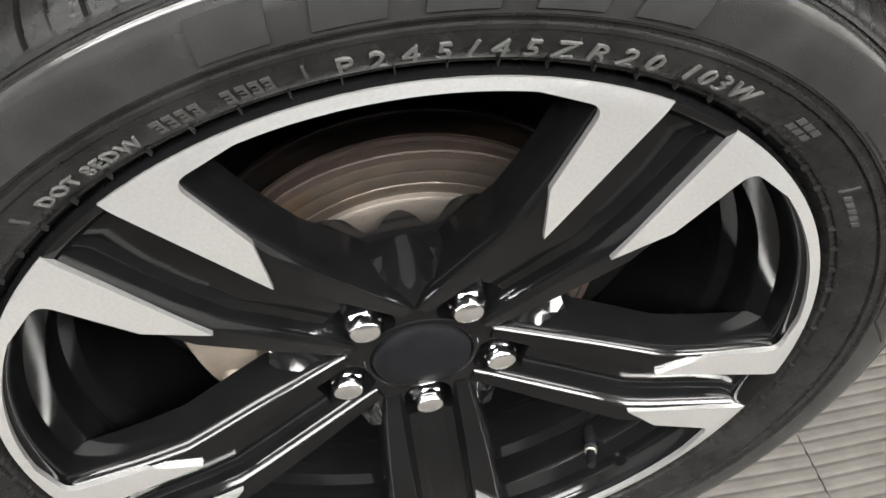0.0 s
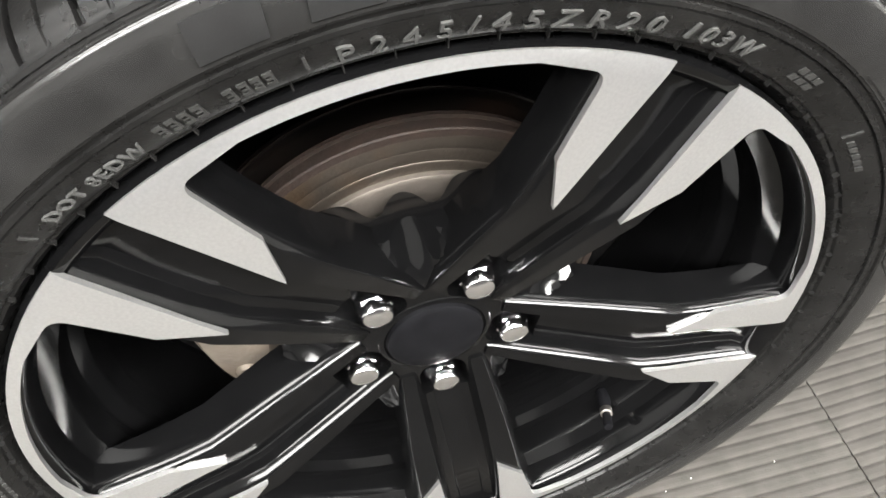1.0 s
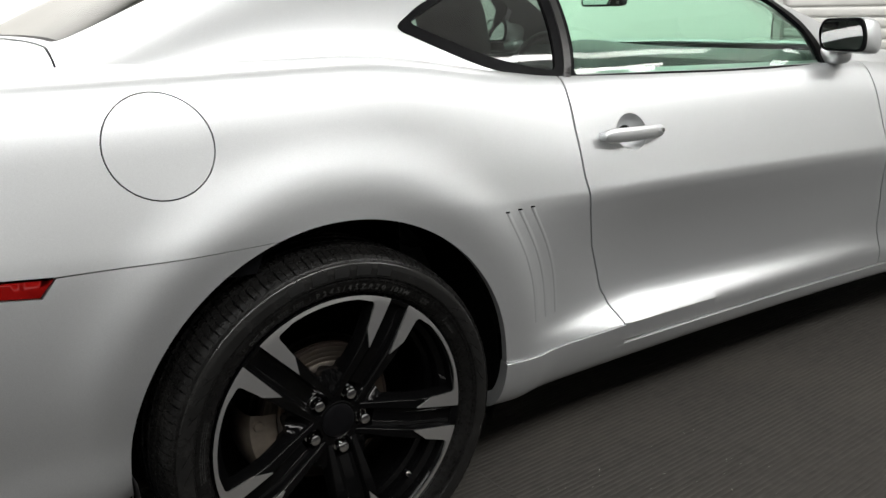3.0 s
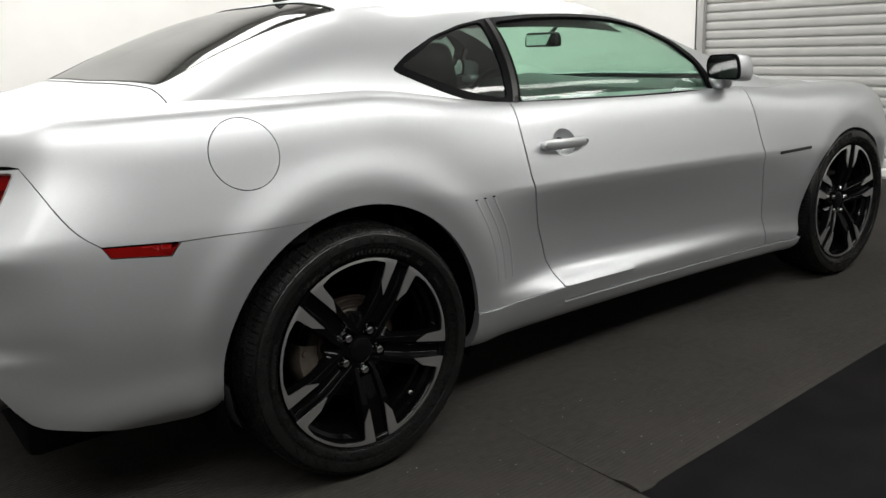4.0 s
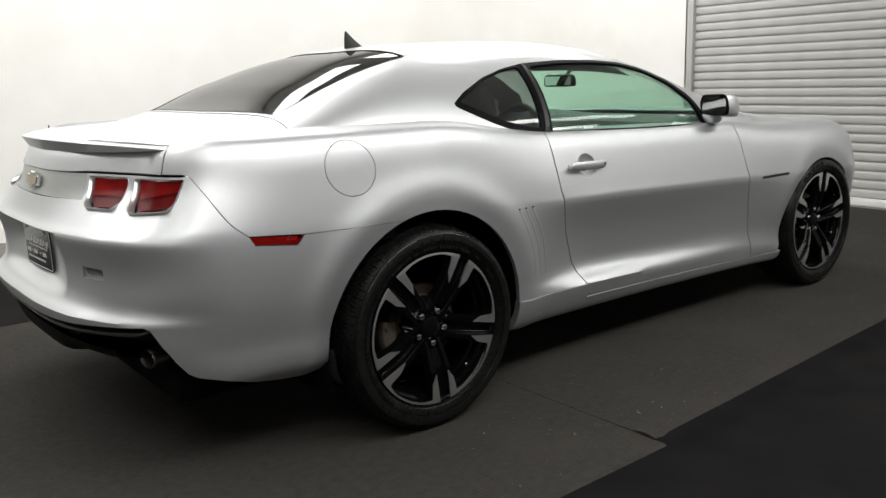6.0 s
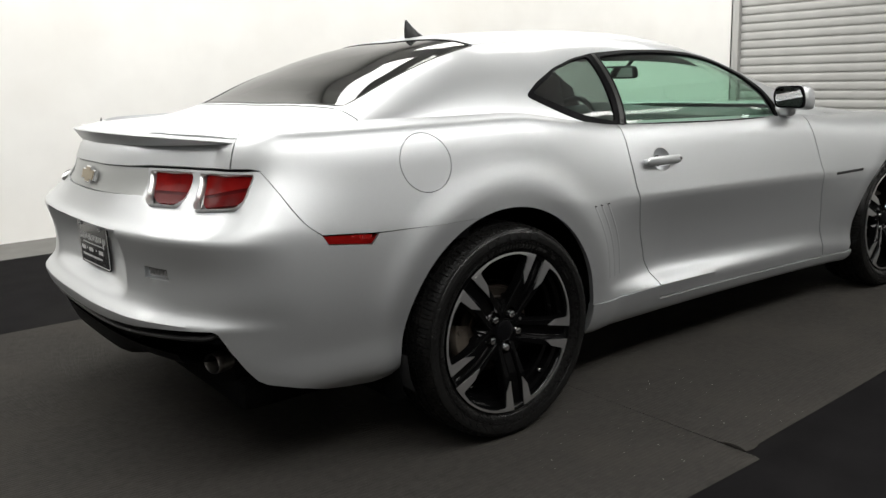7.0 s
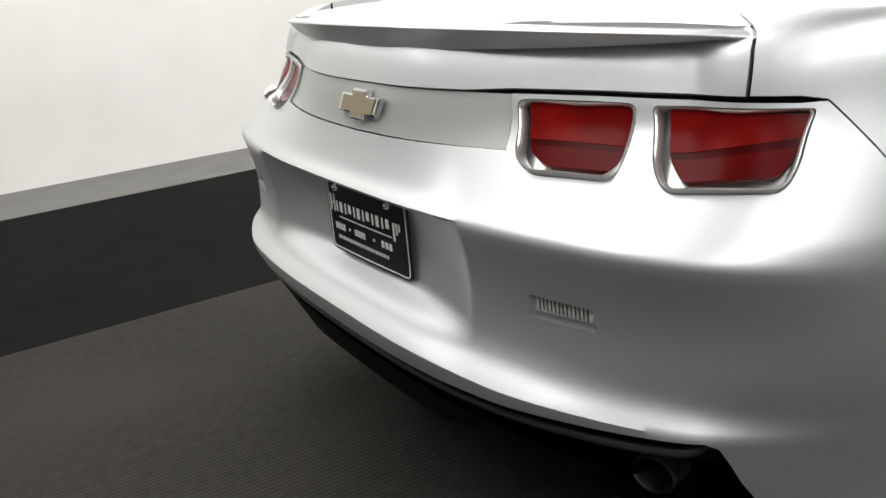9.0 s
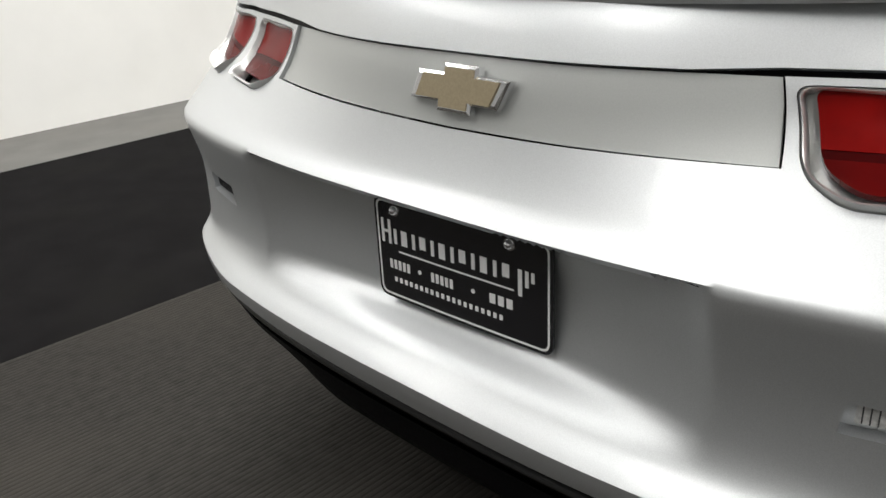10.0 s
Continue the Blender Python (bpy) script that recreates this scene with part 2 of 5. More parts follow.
def side(u, v):
    """The body's flank, tail and nose: u metres round the plan from the middle of the tail (right side positive), v 0 to 13 up the section."""
    u, v = np.asarray(u, float), np.asarray(v, float)
    a = np.abs(u)
    c = plan(a)
    a = np.minimum(a, U_END - .012)
    g = plan(a + .01) - plan(np.maximum(a - .01, 0))
    g[..., 1] = np.where(a < .01, .02, g[..., 1])
    g = g / np.linalg.norm(g, axis=-1, keepdims=True)
    nx, ny = -g[..., 1], g[..., 0]
    x = c[..., 0]
    wq = smooth(.72, 1.12, a)[..., None]
    lo, hi = 1 - smooth(2.0, 3.2, v), smooth(8, 10, v)
    wd = (smooth(.40, .98, x) * (1 - hi) * (1 - lo) + smooth(.10, .72, x) * hi + smooth(-.1, .25, x) * lo)[..., None]
    wf = smooth(1.95, 2.5, x)[..., None]
    p = sec_rear(v) * (1 - wq) + sec_quarter(v) * wq
    wt = np.clip((x - .95) / 1.25, 0, 1)[..., None]
    wz = (smooth(.12, .60, x) * (1 - hi) * (1 - lo) + smooth(.10, .72, x) * hi + smooth(-.1, .25, x) * lo)[..., None]
    p = p * (1 - np.concatenate([wd, wz], -1)) + (sec_door(v) * (1 - wt) + sec_door_front(v) * wt) * np.concatenate([wd, wz], -1)
    p = p * (1 - wf) + sec_fender(v) * wf
    p = p + np.stack([.024 * smooth(.45, .75, a) * (1 - smooth(.85, 1.15, a)) * np.exp(-((v - 3) / 1.1) ** 2) + .075 * smooth(.08, .62, a) * (1 - smooth(.80, 1.35, a)) * smooth(7.6, 10, v) + .052 * np.maximum(1 - (a / .385) ** 2, 0) ** .8 * smooth(3.9, 4.7, v) * (1 + .25 * smooth(5, 7.0, v)) * (1 - smooth(6.96, 7.06, v)), 0 * a], -1)
    d, z = p[..., 0], p[..., 1] - .031 * np.maximum(x - .6, 0) * (.15 + .85 * smooth(.20, .31, p[..., 1]))
    for cx, cz, r in (ARCH_R, ARCH_F):
        q = np.hypot(x - cx, z - cz)
        d = d - (.012 if cx < 1 else .007) * np.exp(-((q - r - .075) / .06) ** 2) + (.001 if cx < 1 else .010) * (1 - smooth(r - .01, r + .06, q))
    return settle(np.stack([x - nx * d, -np.where(u < 0, -1, 1) * np.maximum(c[..., 1] - ny * d, 0), z], -1))


# greenhouse, deck and bonnet: x, height on the middle line, half width and height of the base, two numbers for the roundness
TOP = curve([(-1.02, 1.085, .66, 1.05, 2.6, 2.4), (-.8, 1.105, .71, 1.06, 2.6, 2.4), (-.5, 1.125, .75, 1.06, 2.8, 2.2), (-.40, 1.148, .765, 1.055, 3.6, 2.2),
             (-.15, 1.258, .80, 1.04, 4.0, 2.0), (.15, 1.362, .825, 1.015, 3.55, 1.6), (.35, 1.396, .828, 1.005, 3.25, 1.4), (.6, 1.409, .828, 1.0, 3.05, 1.25),
             (.85, 1.416, .825, 1.0, 3.0, 1.2), (1.1, 1.415, .822, .995, 3.0, 1.2), (1.4, 1.397, .82, .987, 3.0, 1.2), (1.7, 1.345, .815, .98, 3.0, 1.25),
             (2.0, 1.245, .80, .965, 2.8, 1.4), (2.3, 1.12, .77, .95, 2.6, 1.8), (2.55, 1.02, .72, .94, 2.5, 2.2), (2.85, .985, .68, .93, 2.5, 2.4),
             (3.2, .93, .62, .88, 2.5, 2.4), (3.6, .80, .5, .75, 2.4, 2.4)])


def top(x, q):
    """The upper body: x along the car, q 0 on the middle line to 1 at the right base, minus on the left."""
    x, q = np.asarray(x, float), np.asarray(q, float)
    k = TOP(x)
    t = np.sin(np.minimum(np.abs(q), 1) * math.pi / 2)
    z = k[..., 2] + (k[..., 0] - k[..., 2]) * np.power(np.maximum(1 - np.power(t, k[..., 3]), 0), 1 / k[..., 4])
    return settle(np.stack([x, -np.sign(q) * k[..., 1] * t, z], -1))


def inverse(surf, start, want, axes, du=(1, 1)):
    """The (u, v) near start where the surface has the wanted two coordinates."""
    p = np.array(start, float)
    for _ in range(40):
        r = surf(p[0], p[1])[list(axes)] - want
        if abs(r).max() < 1e-6:
            break
        h = 1e-4
        J = np.stack([(surf(p[0] + h, p[1]) - surf(p[0] - h, p[1]))[list(axes)] / (2 * h),
                      (surf(p[0], p[1] + h) - surf(p[0], p[1] - h))[list(axes)] / (2 * h)], 1)
        s = np.linalg.lstsq(J, r, rcond=1e-9)[0]
        p = p - s * min(1, .25 / max(abs(s[0]), abs(s[1]) / 4, 1e-9))
    return p
# ---- end of shape ----

# ---- building helpers ----
def put(name, bm, material, parent=None, label="", sharp=35.0, m=None, smooth_faces=True):
    """Links a bmesh as one mesh object."""
    me = bpy.data.meshes.new(name)
    bm.normal_update()
    bm.to_mesh(me)
    bm.free()
    return put_mesh(name, me, material, parent, label, sharp, m, smooth_faces)


def put_mesh(name, me, material, parent=None, label="", sharp=35.0, m=None, smooth_faces=True):
    me.materials.append(material)
    if smooth_faces:
        me.shade_smooth()
        if sharp < 180:
            me.set_sharp_from_angle(angle=radians(sharp))
    ob = new(name, me)
    if parent is not None:
        ob.parent = parent
    if m is not None:
        ob.matrix_basis = m
    if label:
        tagged(ob, label)
    return ob


part = put


def empty(name, m, label, category, kind="", group=""):
    ob = new(name)
    ob.empty_display_size = .1
    ob.matrix_basis = m
    return tagged(ob, label, category, group, kind)


def box(bm, lo, hi, bevel=.0, seg=2, m=None):
    r = bmesh.ops.create_cube(bm, size=1)
    vs = r["verts"]
    for v in vs:
        v.co = Vector([(lo[i] + hi[i]) / 2 + v.co[i] * (hi[i] - lo[i]) for i in range(3)])
    if bevel:
        es = list({e for v in vs for e in v.link_edges})
        r = bmesh.ops.bevel(bm, geom=es, offset=bevel, segments=seg, profile=.5, affect="EDGES")
        vs = list({v for f in r["faces"] for v in f.verts})
    if m is not None:
        bmesh.ops.transform(bm, matrix=m, verts=vs)
    return vs


def revolve(bm, prof, n=96, a0=0.0, a1=360.0, m=None):
    """Turns (radius, z) points round the z axis."""
    full = abs(a1 - a0) >= 359.9
    rings = []
    for i in range(n if full else n + 1):
        a = radians(a0 + (a1 - a0) * i / n)
        rings.append([bm.verts.new((r * math.cos(a), r * math.sin(a), z)) for r, z in prof])
    for i in range(n):
        A, B = rings[i], rings[(i + 1) % len(rings)]
        for j in range(len(prof) - 1):
            bm.faces.new((A[j], B[j], B[j + 1], A[j + 1]))
    if m is not None:
        bmesh.ops.transform(bm, matrix=m, verts=[v for R in rings for v in R])
    return rings


def loft(bm, sections, closed=False, cap=False):
    """Faces between rows of points."""
    rows = [[bm.verts.new(p) for p in s] for s in sections]
    for A, B in zip(rows, rows[1:]):
        k = len(A)
        for j in range(k if closed else k - 1):
            bm.faces.new((A[j], A[(j + 1) % k], B[(j + 1) % k], B[j]))
    if cap:
        bm.faces.new(rows[0][::-1])
        bm.faces.new(rows[-1])
    return rows


def tube(bm, pts, r, n=8, close=False):
    pts = [Vector(p) for p in pts]
    secs = []
    for i, p in enumerate(pts):
        d = (pts[min(i + 1, len(pts) - 1)] - pts[max(i - 1, 0)]).normalized()
        a = d.orthogonal().normalized() if abs(d.z) > .95 else d.cross(Vector((0, 0, 1))).normalized()
        b = d.cross(a)
        secs.append([p + (a * math.cos(2 * math.pi * k / n) + b * math.sin(2 * math.pi * k / n)) * r for k in range(n)])
    loft(bm, secs, closed=True, cap=True)


def inside(P, poly):
    """Which of the points P lie in the polygon."""
    x, y = P[:, 0][:, None], P[:, 1][:, None]
    a, b = np.array(poly), np.roll(np.array(poly), -1, 0)
    c = ((a[:, 1] > y) != (b[:, 1] > y)) & (x < (b[:, 0] - a[:, 0]) * (y - a[:, 1]) / (b[:, 1] - a[:, 1] + 1e-15) + a[:, 0])
    return c.sum(1) % 2 == 1


def resample(poly, step, closed=True):
    p = [np.array(q, float) for q in poly]
    out = []
    for a, b in zip(p, p[1:] + ([p[0]] if closed else [])):
        n = max(1, int(math.ceil(np.linalg.norm(b - a) / step)))
        out += [a + (b - a) * i / n for i in range(n)]
    if not closed:
        out.append(p[-1])
    return out


def rounded(poly, r, n=5):
    """A closed polygon with its corners rounded by about r."""
    p = [np.array(q, float) for q in poly]
    out = []
    for i, c in enumerate(p):
        a, b = p[i - 1] - c, p[(i + 1) % len(p)] - c
        la, lb = np.linalg.norm(a), np.linalg.norm(b)
        k = min(r, la * .45, lb * .45)
        s, e = c + a / la * k, c + b / lb * k
        for j in range(n + 1):
            t = j / n
            out.append((1 - t) ** 2 * s + 2 * t * (1 - t) * c + t * t * e)
    return out


def fill(poly, holes, step):
    """Triangles that fill a polygon with holes, with points of a grid inside: points, triangles."""
    from mathutils.geometry import delaunay_2d_cdt
    loops = [resample(poly, step)] + [resample(h, step) for h in holes]
    pts, edges = [], []
    for L in loops:
        k = len(pts)
        pts += [tuple(q) for q in L]
        edges += [(k + i, k + (i + 1) % len(L)) for i in range(len(L))]
    B = np.array(pts)
    lo, hi = B.min(0), B.max(0)
    gx, gy = np.meshgrid(np.arange(lo[0], hi[0], step), np.arange(lo[1], hi[1], step), indexing="ij")
    gx = gx + (np.arange(gy.shape[1]) % 2)[None, :] * step * .5
    G = np.stack([gx.ravel(), gy.ravel()], -1)
    ok = inside(G, loops[0])
    for h in loops[1:]:
        ok &= ~inside(G, h)
    G = G[ok]
    if len(G):
        near = np.full(len(G), 9.0)
        for i in range(0, len(B), 64):
            near = np.minimum(near, np.linalg.norm(G[:, None] - B[None, i:i + 64], axis=2).min(1))
        G = G[near > step * .55]
    r = delaunay_2d_cdt([Vector(q) for q in pts] + [Vector(q) for q in G], edges, [], 0, 1e-7)
    V = np.array([tuple(v) for v in r[0]])
    F = np.array([tuple(f) for f in r[2] if len(f) == 3])
    C = V[F].mean(1)
    ok = inside(C, loops[0])
    for h in loops[1:]:
        ok &= ~inside(C, h)
    return V, F[ok]


def shell(name, P, F, N, depth, material, parent, label="", lip=.0012, sharp=40.0):
    """A sheet of triangles with outward normals N and a folded-in edge of that depth."""
    A, B, C = P[F[:, 0]], P[F[:, 1]], P[F[:, 2]]
    flip = np.einsum("ij,ij->i", np.cross(B - A, C - A), N[F[:, 0]]) < 0
    F = np.where(flip[:, None], F[:, ::-1], F)
    faces = [tuple(int(i) for i in f) for f in F]
    count = {}
    for f in faces:
        for a, b in ((f[0], f[1]), (f[1], f[2]), (f[2], f[0])):
            count[(a, b)] = 1
    rim = [(a, b) for a, b in count if (b, a) not in count]
    verts = [tuple(p) for p in P]
    if depth:
        ids = {}
        for a, b in rim:
            for i in (a, b):
                if i not in ids:
                    ids[i] = len(verts)
                    verts.append(tuple(P[i] - N[i] * depth))
        faces += [(b, a, ids[a], ids[b]) for a, b in rim]
    me = bpy.data.meshes.new(name)
    me.from_pydata(verts, [], faces)
    me.update()
    return put_mesh(name, me, material, parent, label, sharp)


def normals(surf, p):
    h = 2e-3
    a = surf(p[:, 0] + h, p[:, 1]) - surf(p[:, 0] - h, p[:, 1])
    b = surf(p[:, 0], p[:, 1] + h) - surf(p[:, 0], p[:, 1] - h)
    n = np.cross(a, b)
    return n / np.maximum(np.linalg.norm(n, axis=1, keepdims=True), 1e-12)


def panel(name, surf, scale, poly, holes, material, parent, step=.02, depth=.012, inset=0.0, label="", bulge=None):
    """A piece of a body surface bounded by a polygon in (u, v); scale makes v a length."""
    k = np.array([1, scale])
    V, F = fill([np.array(q) * k for q in poly], [[np.array(q) * k for q in h] for h in holes], step)
    uv = V / k
    P, N = surf(uv[:, 0], uv[:, 1]), normals(surf, uv)
    out = P - np.array([1.25, 0, .62])
    if (N * out).sum() < 0:
        N = -N
    P = P - N * (inset if bulge is None else (inset - bulge(uv))[:, None])
    return shell(name, P, F, N, depth, material, parent, label)


def on_x(x, z):
    """(u, v) on the flank at a place along the car and a height."""
    xs = np.linspace(.9, U_NOSE, 200)
    u0 = float(np.interp(x, plan(xs)[:, 0], xs))
    vs = np.linspace(0, 13, 80)
    v0 = float(vs[np.argmin(abs(side(np.full(80, u0), vs)[:, 2] - z))])
    return inverse(side, (u0, v0), (x, z), (0, 2))


def on_y(y, z):
    """(u, v) on the tail at a place across the car and a height."""
    us = np.linspace(0, 1.2, 100)
    u0 = float(np.interp(y, plan(us)[:, 1], us))
    vs = np.linspace(0, 13, 80)
    v0 = float(vs[np.argmin(abs(side(np.full(80, u0), vs)[:, 2] - z))])
    return inverse(side, (u0, v0), (-y, z), (1, 2))


def at_z(u, z):
    """(u, v) on the upper tail at a height."""
    vs = np.linspace(7.5, 13, 200)
    return (u, float(np.interp(z, side(np.full(200, abs(u)), vs)[:, 2], vs)))


def arch(c, a0, a1, n=30, grow=0.0):
    return [on_x(c[0] + (c[2] + grow) * math.cos(radians(a)), c[1] + (c[2] + grow) * math.sin(radians(a))) for a in np.linspace(a0, a1, n)]


def flip_u(poly):
    return [(-p[0], p[1]) for p in poly][::-1]

# ---- the room ----
X0, X1, Y0, Y1, H = -5.2, 5.65, -6.2, 4.40, 3.5
car_floor = bmesh.new()
box(car_floor, (X0 - .2, Y0 - .2, -.20), (X1 + .2, Y1 + .2, -.010))
tagged(put("floor", car_floor, CONCRETE, smooth_faces=False), "worn grey painted concrete floor along the wall", "floor", kind="structure")
# wall_behind and wall_back are added out of view; their grey darkens reflections
for nm, lo, hi, lab in (("wall_side", (X0 - .2, Y1, -.01), (X1 + .2, Y1 + .2, H), "white painted wall with faint scuffs near the floor"),
                        ("wall_behind", (X0 - .2, Y0 - .2, -.01), (X1 + .2, Y0, H), "plain grey wall added out of view to limit bounced light"),
                        ("wall_back", (X0 - .2, Y0, -.01), (X0, Y1, H), "plain grey wall added out of view to limit bounced light"),
                        ("wall_end", (X1, 1.99, -.01), (X1 + .2, Y1, H), "white painted wall beside the roller door"),
                        ("wall_lintel", (X1, Y0, 3.1), (X1 + .2, 1.99, H), "white painted wall above the roller door")):
    b = bmesh.new()
    box(b, lo, hi)
    tagged(put(nm, b, GREYWALL if nm in ("wall_behind", "wall_back") else WALL, smooth_faces=False), lab, "wall", kind="structure")
b = bmesh.new()
box(b, (X0 - .2, Y0 - .2, H), (X1 + .2, Y1 + .2, H + .15))
tagged(put("ceiling", b, CEIL, smooth_faces=False), "plain pale painted ceiling", "ceiling", kind="structure")

def ribbed_mat(name, x0, x1, y0, y1, pitch=.0155, high=.0017, skew=0.0, lift=None):
    """A rubber mat whose ribs run along the car."""
    n = int((y1 - y0) / pitch)
    prof = []
    for i in range(n):
        y = y0 + i * pitch
        prof += [(y, -high), (y + pitch * .10, -high * .35), (y + pitch * .24, 0.0), (y + pitch * .62, 0.0), (y + pitch * .78, -high * .35), (y + pitch * .90, -high)]
    prof = [(y0 - .022, -.0095), (y0 - .018, -.0058), (y0 - .008, -.0030)] + prof + [(y0 + n * pitch, -high), (y0 + n * pitch + .008, -.003), (y0 + n * pitch + .018, -.0058), (y0 + n * pitch + .022, -.0095)]
    xs = np.linspace(x0, x1, 60)
    P = np.array([[(x, y + skew * (x - x0), z) for y, z in prof] for x in xs])
    wave = .0012 * np.sin(P[..., 0] * 2.1 + 1) * np.sin(P[..., 1] * 1.7)
    P[..., 2] -= np.abs(wave)
    if lift is not None:
        P[..., 2] += lift(P[..., 0], P[..., 1])
    k = len(prof)
    faces = [(i * k + j, (i + 1) * k + j, (i + 1) * k + j + 1, i * k + j + 1) for i in range(len(xs) - 1) for j in range(k - 1)]
    faces += [tuple(range(k))[::-1], tuple(range((len(xs) - 1) * k, len(xs) * k))]
    me = bpy.data.meshes.new(name)
    me.from_pydata([tuple(p) for p in P.reshape(-1, 3)], [], faces)
    return me


SEAM = .47
ob = put_mesh("ribbed_mat", ribbed_mat("ribbed_mat", -4.6, SEAM, -1.578, 1.632), RIBMAT, smooth_faces=False)
tagged(ob, "dark grey ribbed rubber mat under the rear of the car", "floor mat", "ribbed mats")


def curl(x, y):
    """The lifted corner where one mat meets the other."""
    return .012 * np.exp(-((x - SEAM) / .05) ** 2) * smooth(-1.42, -1.49, y)


ob = put_mesh("ribbed_mat", ribbed_mat("ribbed_mat", SEAM + .0006, 5.5, -1.517, 1.622, skew=.042, lift=curl), RIBMAT, smooth_faces=False)
tagged(ob, "dark grey ribbed rubber mat with a curled corner", "floor mat", "ribbed mats")
for lo, hi in (((X0 + .1, 1.60, -.0098), (X1 - .05, 3.67, -.0045)), ((X0 + .1, -5.9, -.0098), (X1 - .05, -1.2, -.0045))):
    b = bmesh.new()
    box(b, lo, hi, .001, 1)
    tagged(put("black_mat", b, BLACKMAT), "smooth black rubber floor mat beside the ribbed mat", "floor mat", "black mats")

# roller door: slats, guide rail, bottom bar
door = empty("roller_door", pose(X1, 0, 0), "closed grey painted roller door with ribbed slats", "door", "structure")
prof = [(.010, -.0005), (.010, .0045), (.001, .0065), (-.0025, .011), (-.0045, .026), (-.0050, .040), (-.0045, .054), (-.0025, .068), (.001, .0720), (.010, .0735), (.010, .0795)]
b = bmesh.new()
loft(b, [[(x, y, z) for x, z in prof] for y in (1.955, -6.0)])
me = bpy.data.meshes.new("slat")
b.to_mesh(me)
b.free()
me.materials.append(SHUTTER)
me.shade_smooth()
me.set_sharp_from_angle(angle=radians(40))
for i in range(38):
    s = new("slat", me)
    s.parent = door
    s.location = (.02, 0, .055 + i * .080)
b = bmesh.new()
box(b, (-.01, -6.0, -.009), (.03, 1.955, .056), .004)
part("bottom_bar", b, HOUSING, door, "white bottom bar")
b = bmesh.new()
box(b, (-.03, 1.945, -.009), (.02, 1.962, 3.1), .002)
box(b, (-.03, 1.962, -.009), (-.022, 2.03, 3.1), .002)
box(b, (-.03, 2.012, -.009), (.0, 2.03, 3.1), .002)
part("guide_rail", b, SHUTTER, door, "grey steel guide rail")

# ceiling lights: long fittings over and beside the car, placed out of view
for lx, ly, lz, tilt, power, wide in LAMPS:
    f = empty("ceiling_light", pose(lx, ly, lz, tilt) @ pose(0, 0, .03), "long bright light fitting tilted on brackets" if tilt else "long bright ceiling light fitting", "light", "", "ceiling lights")
    b = bmesh.new()
    box(b, (-LAMP_L / 2 - .05, -wide / 2 - .05, -.02), (LAMP_L / 2 + .05, wide / 2 + .05, .03), .01)
    part("housing", b, HOUSING, f)
    for sx in (-1, 1) if tilt else ():
        b = bmesh.new()
        box(b, (sx * .9 - .02, -.02, .02), (sx * .9 + .02, .02, .52), .004)
        part("bracket", b, HOUSING, f)

# pale grit on the mat round the rear wheel
rnd = random.Random(5)
b = bmesh.new()
for i in range(110):
    gx, gy, s = rnd.uniform(-.1, 1.1), rnd.uniform(-1.5, -.93), rnd.uniform(.0005, .0012)
    bmesh.ops.create_icosphere(b, subdivisions=1, radius=s, matrix=Matrix.Translation((gx, gy, s * .4)) @ Matrix.Rotation(rnd.uniform(0, 6), 4, "Z") @ Matrix.Diagonal((1, rnd.uniform(.5, 1), .6, 1)))
tagged(put("grit", b, GRIT, smooth_faces=False), "scattered pale grit on the ribbed mat", "grit", kind="stuff")

# the wall turns the far corner in a curve
b = bmesh.new()
R = .9
loft(b, [[(X1 - R + R * math.sin(a), Y1 - R + R * math.cos(a) - .003, z) for a in np.linspace(0, math.pi / 2, 25)] for z in (-.01, H)])
bmesh.ops.reverse_faces(b, faces=b.faces)
tagged(put("wall_corner", b, WALL, sharp=180), "white painted wall curving round the corner", "wall", kind="structure")

# ---- the car ----
CAR = .978
car = empty("car", Matrix.Diagonal((CAR, CAR, CAR, 1)), "silver two-door coupe with black wheels parked on rubber mats", "car")
SV, SQ = .065, .95

# outlines on the flank and tail, right side
seam = [at_z(1.017, .986), on_x(-.747, .898), on_x(-.664, .798)]
mark = [on_x(-.646, .768), on_x(-.506, .751), on_x(-.481, .782)]
arch_low = arch(ARCH_R, 107, 188, 40)
half = [(0, 8.93), (.414, 9.03)] + [at_z(u, .984) for u in np.linspace(.397, .98, 14)] + seam + mark + arch_low \
    + [(1.351, .10), (1.27, .13), (1.19, .45), (1.12, .85), (1.05, 1.07), (.985, 1.20), (.957, 1.32), (.92, 1.66), (.881, 2.15), (.844, 2.84), (.822, 2.94), (.687, 2.85), (.333, 2.57), (0, 2.47)]
bumper_poly = half + [(-p[0], p[1]) for p in half[::-1][1:-1]]
# scale-true rounding of the lamp outlines
def lamp_loop(pts, r=.022):
    k = np.array([1, SV])
    loop_ = [q / k for q in rounded([np.array(p) * k for p in pts], r, 6)]
    o = []
    for a, b in zip(loop_, loop_[1:] + loop_[:1]):
        o.append(a)
        if abs(b[0] - a[0]) > .03:
            za, zb = side(a[0], a[1])[2], side(b[0], b[1])[2]
            n = int(abs(b[0] - a[0]) / .015) + 1
            o += [np.array(at_z(a[0] + (b[0] - a[0]) * i / n, za + (zb - za) * i / n)) for i in range(1, n)]
    return o


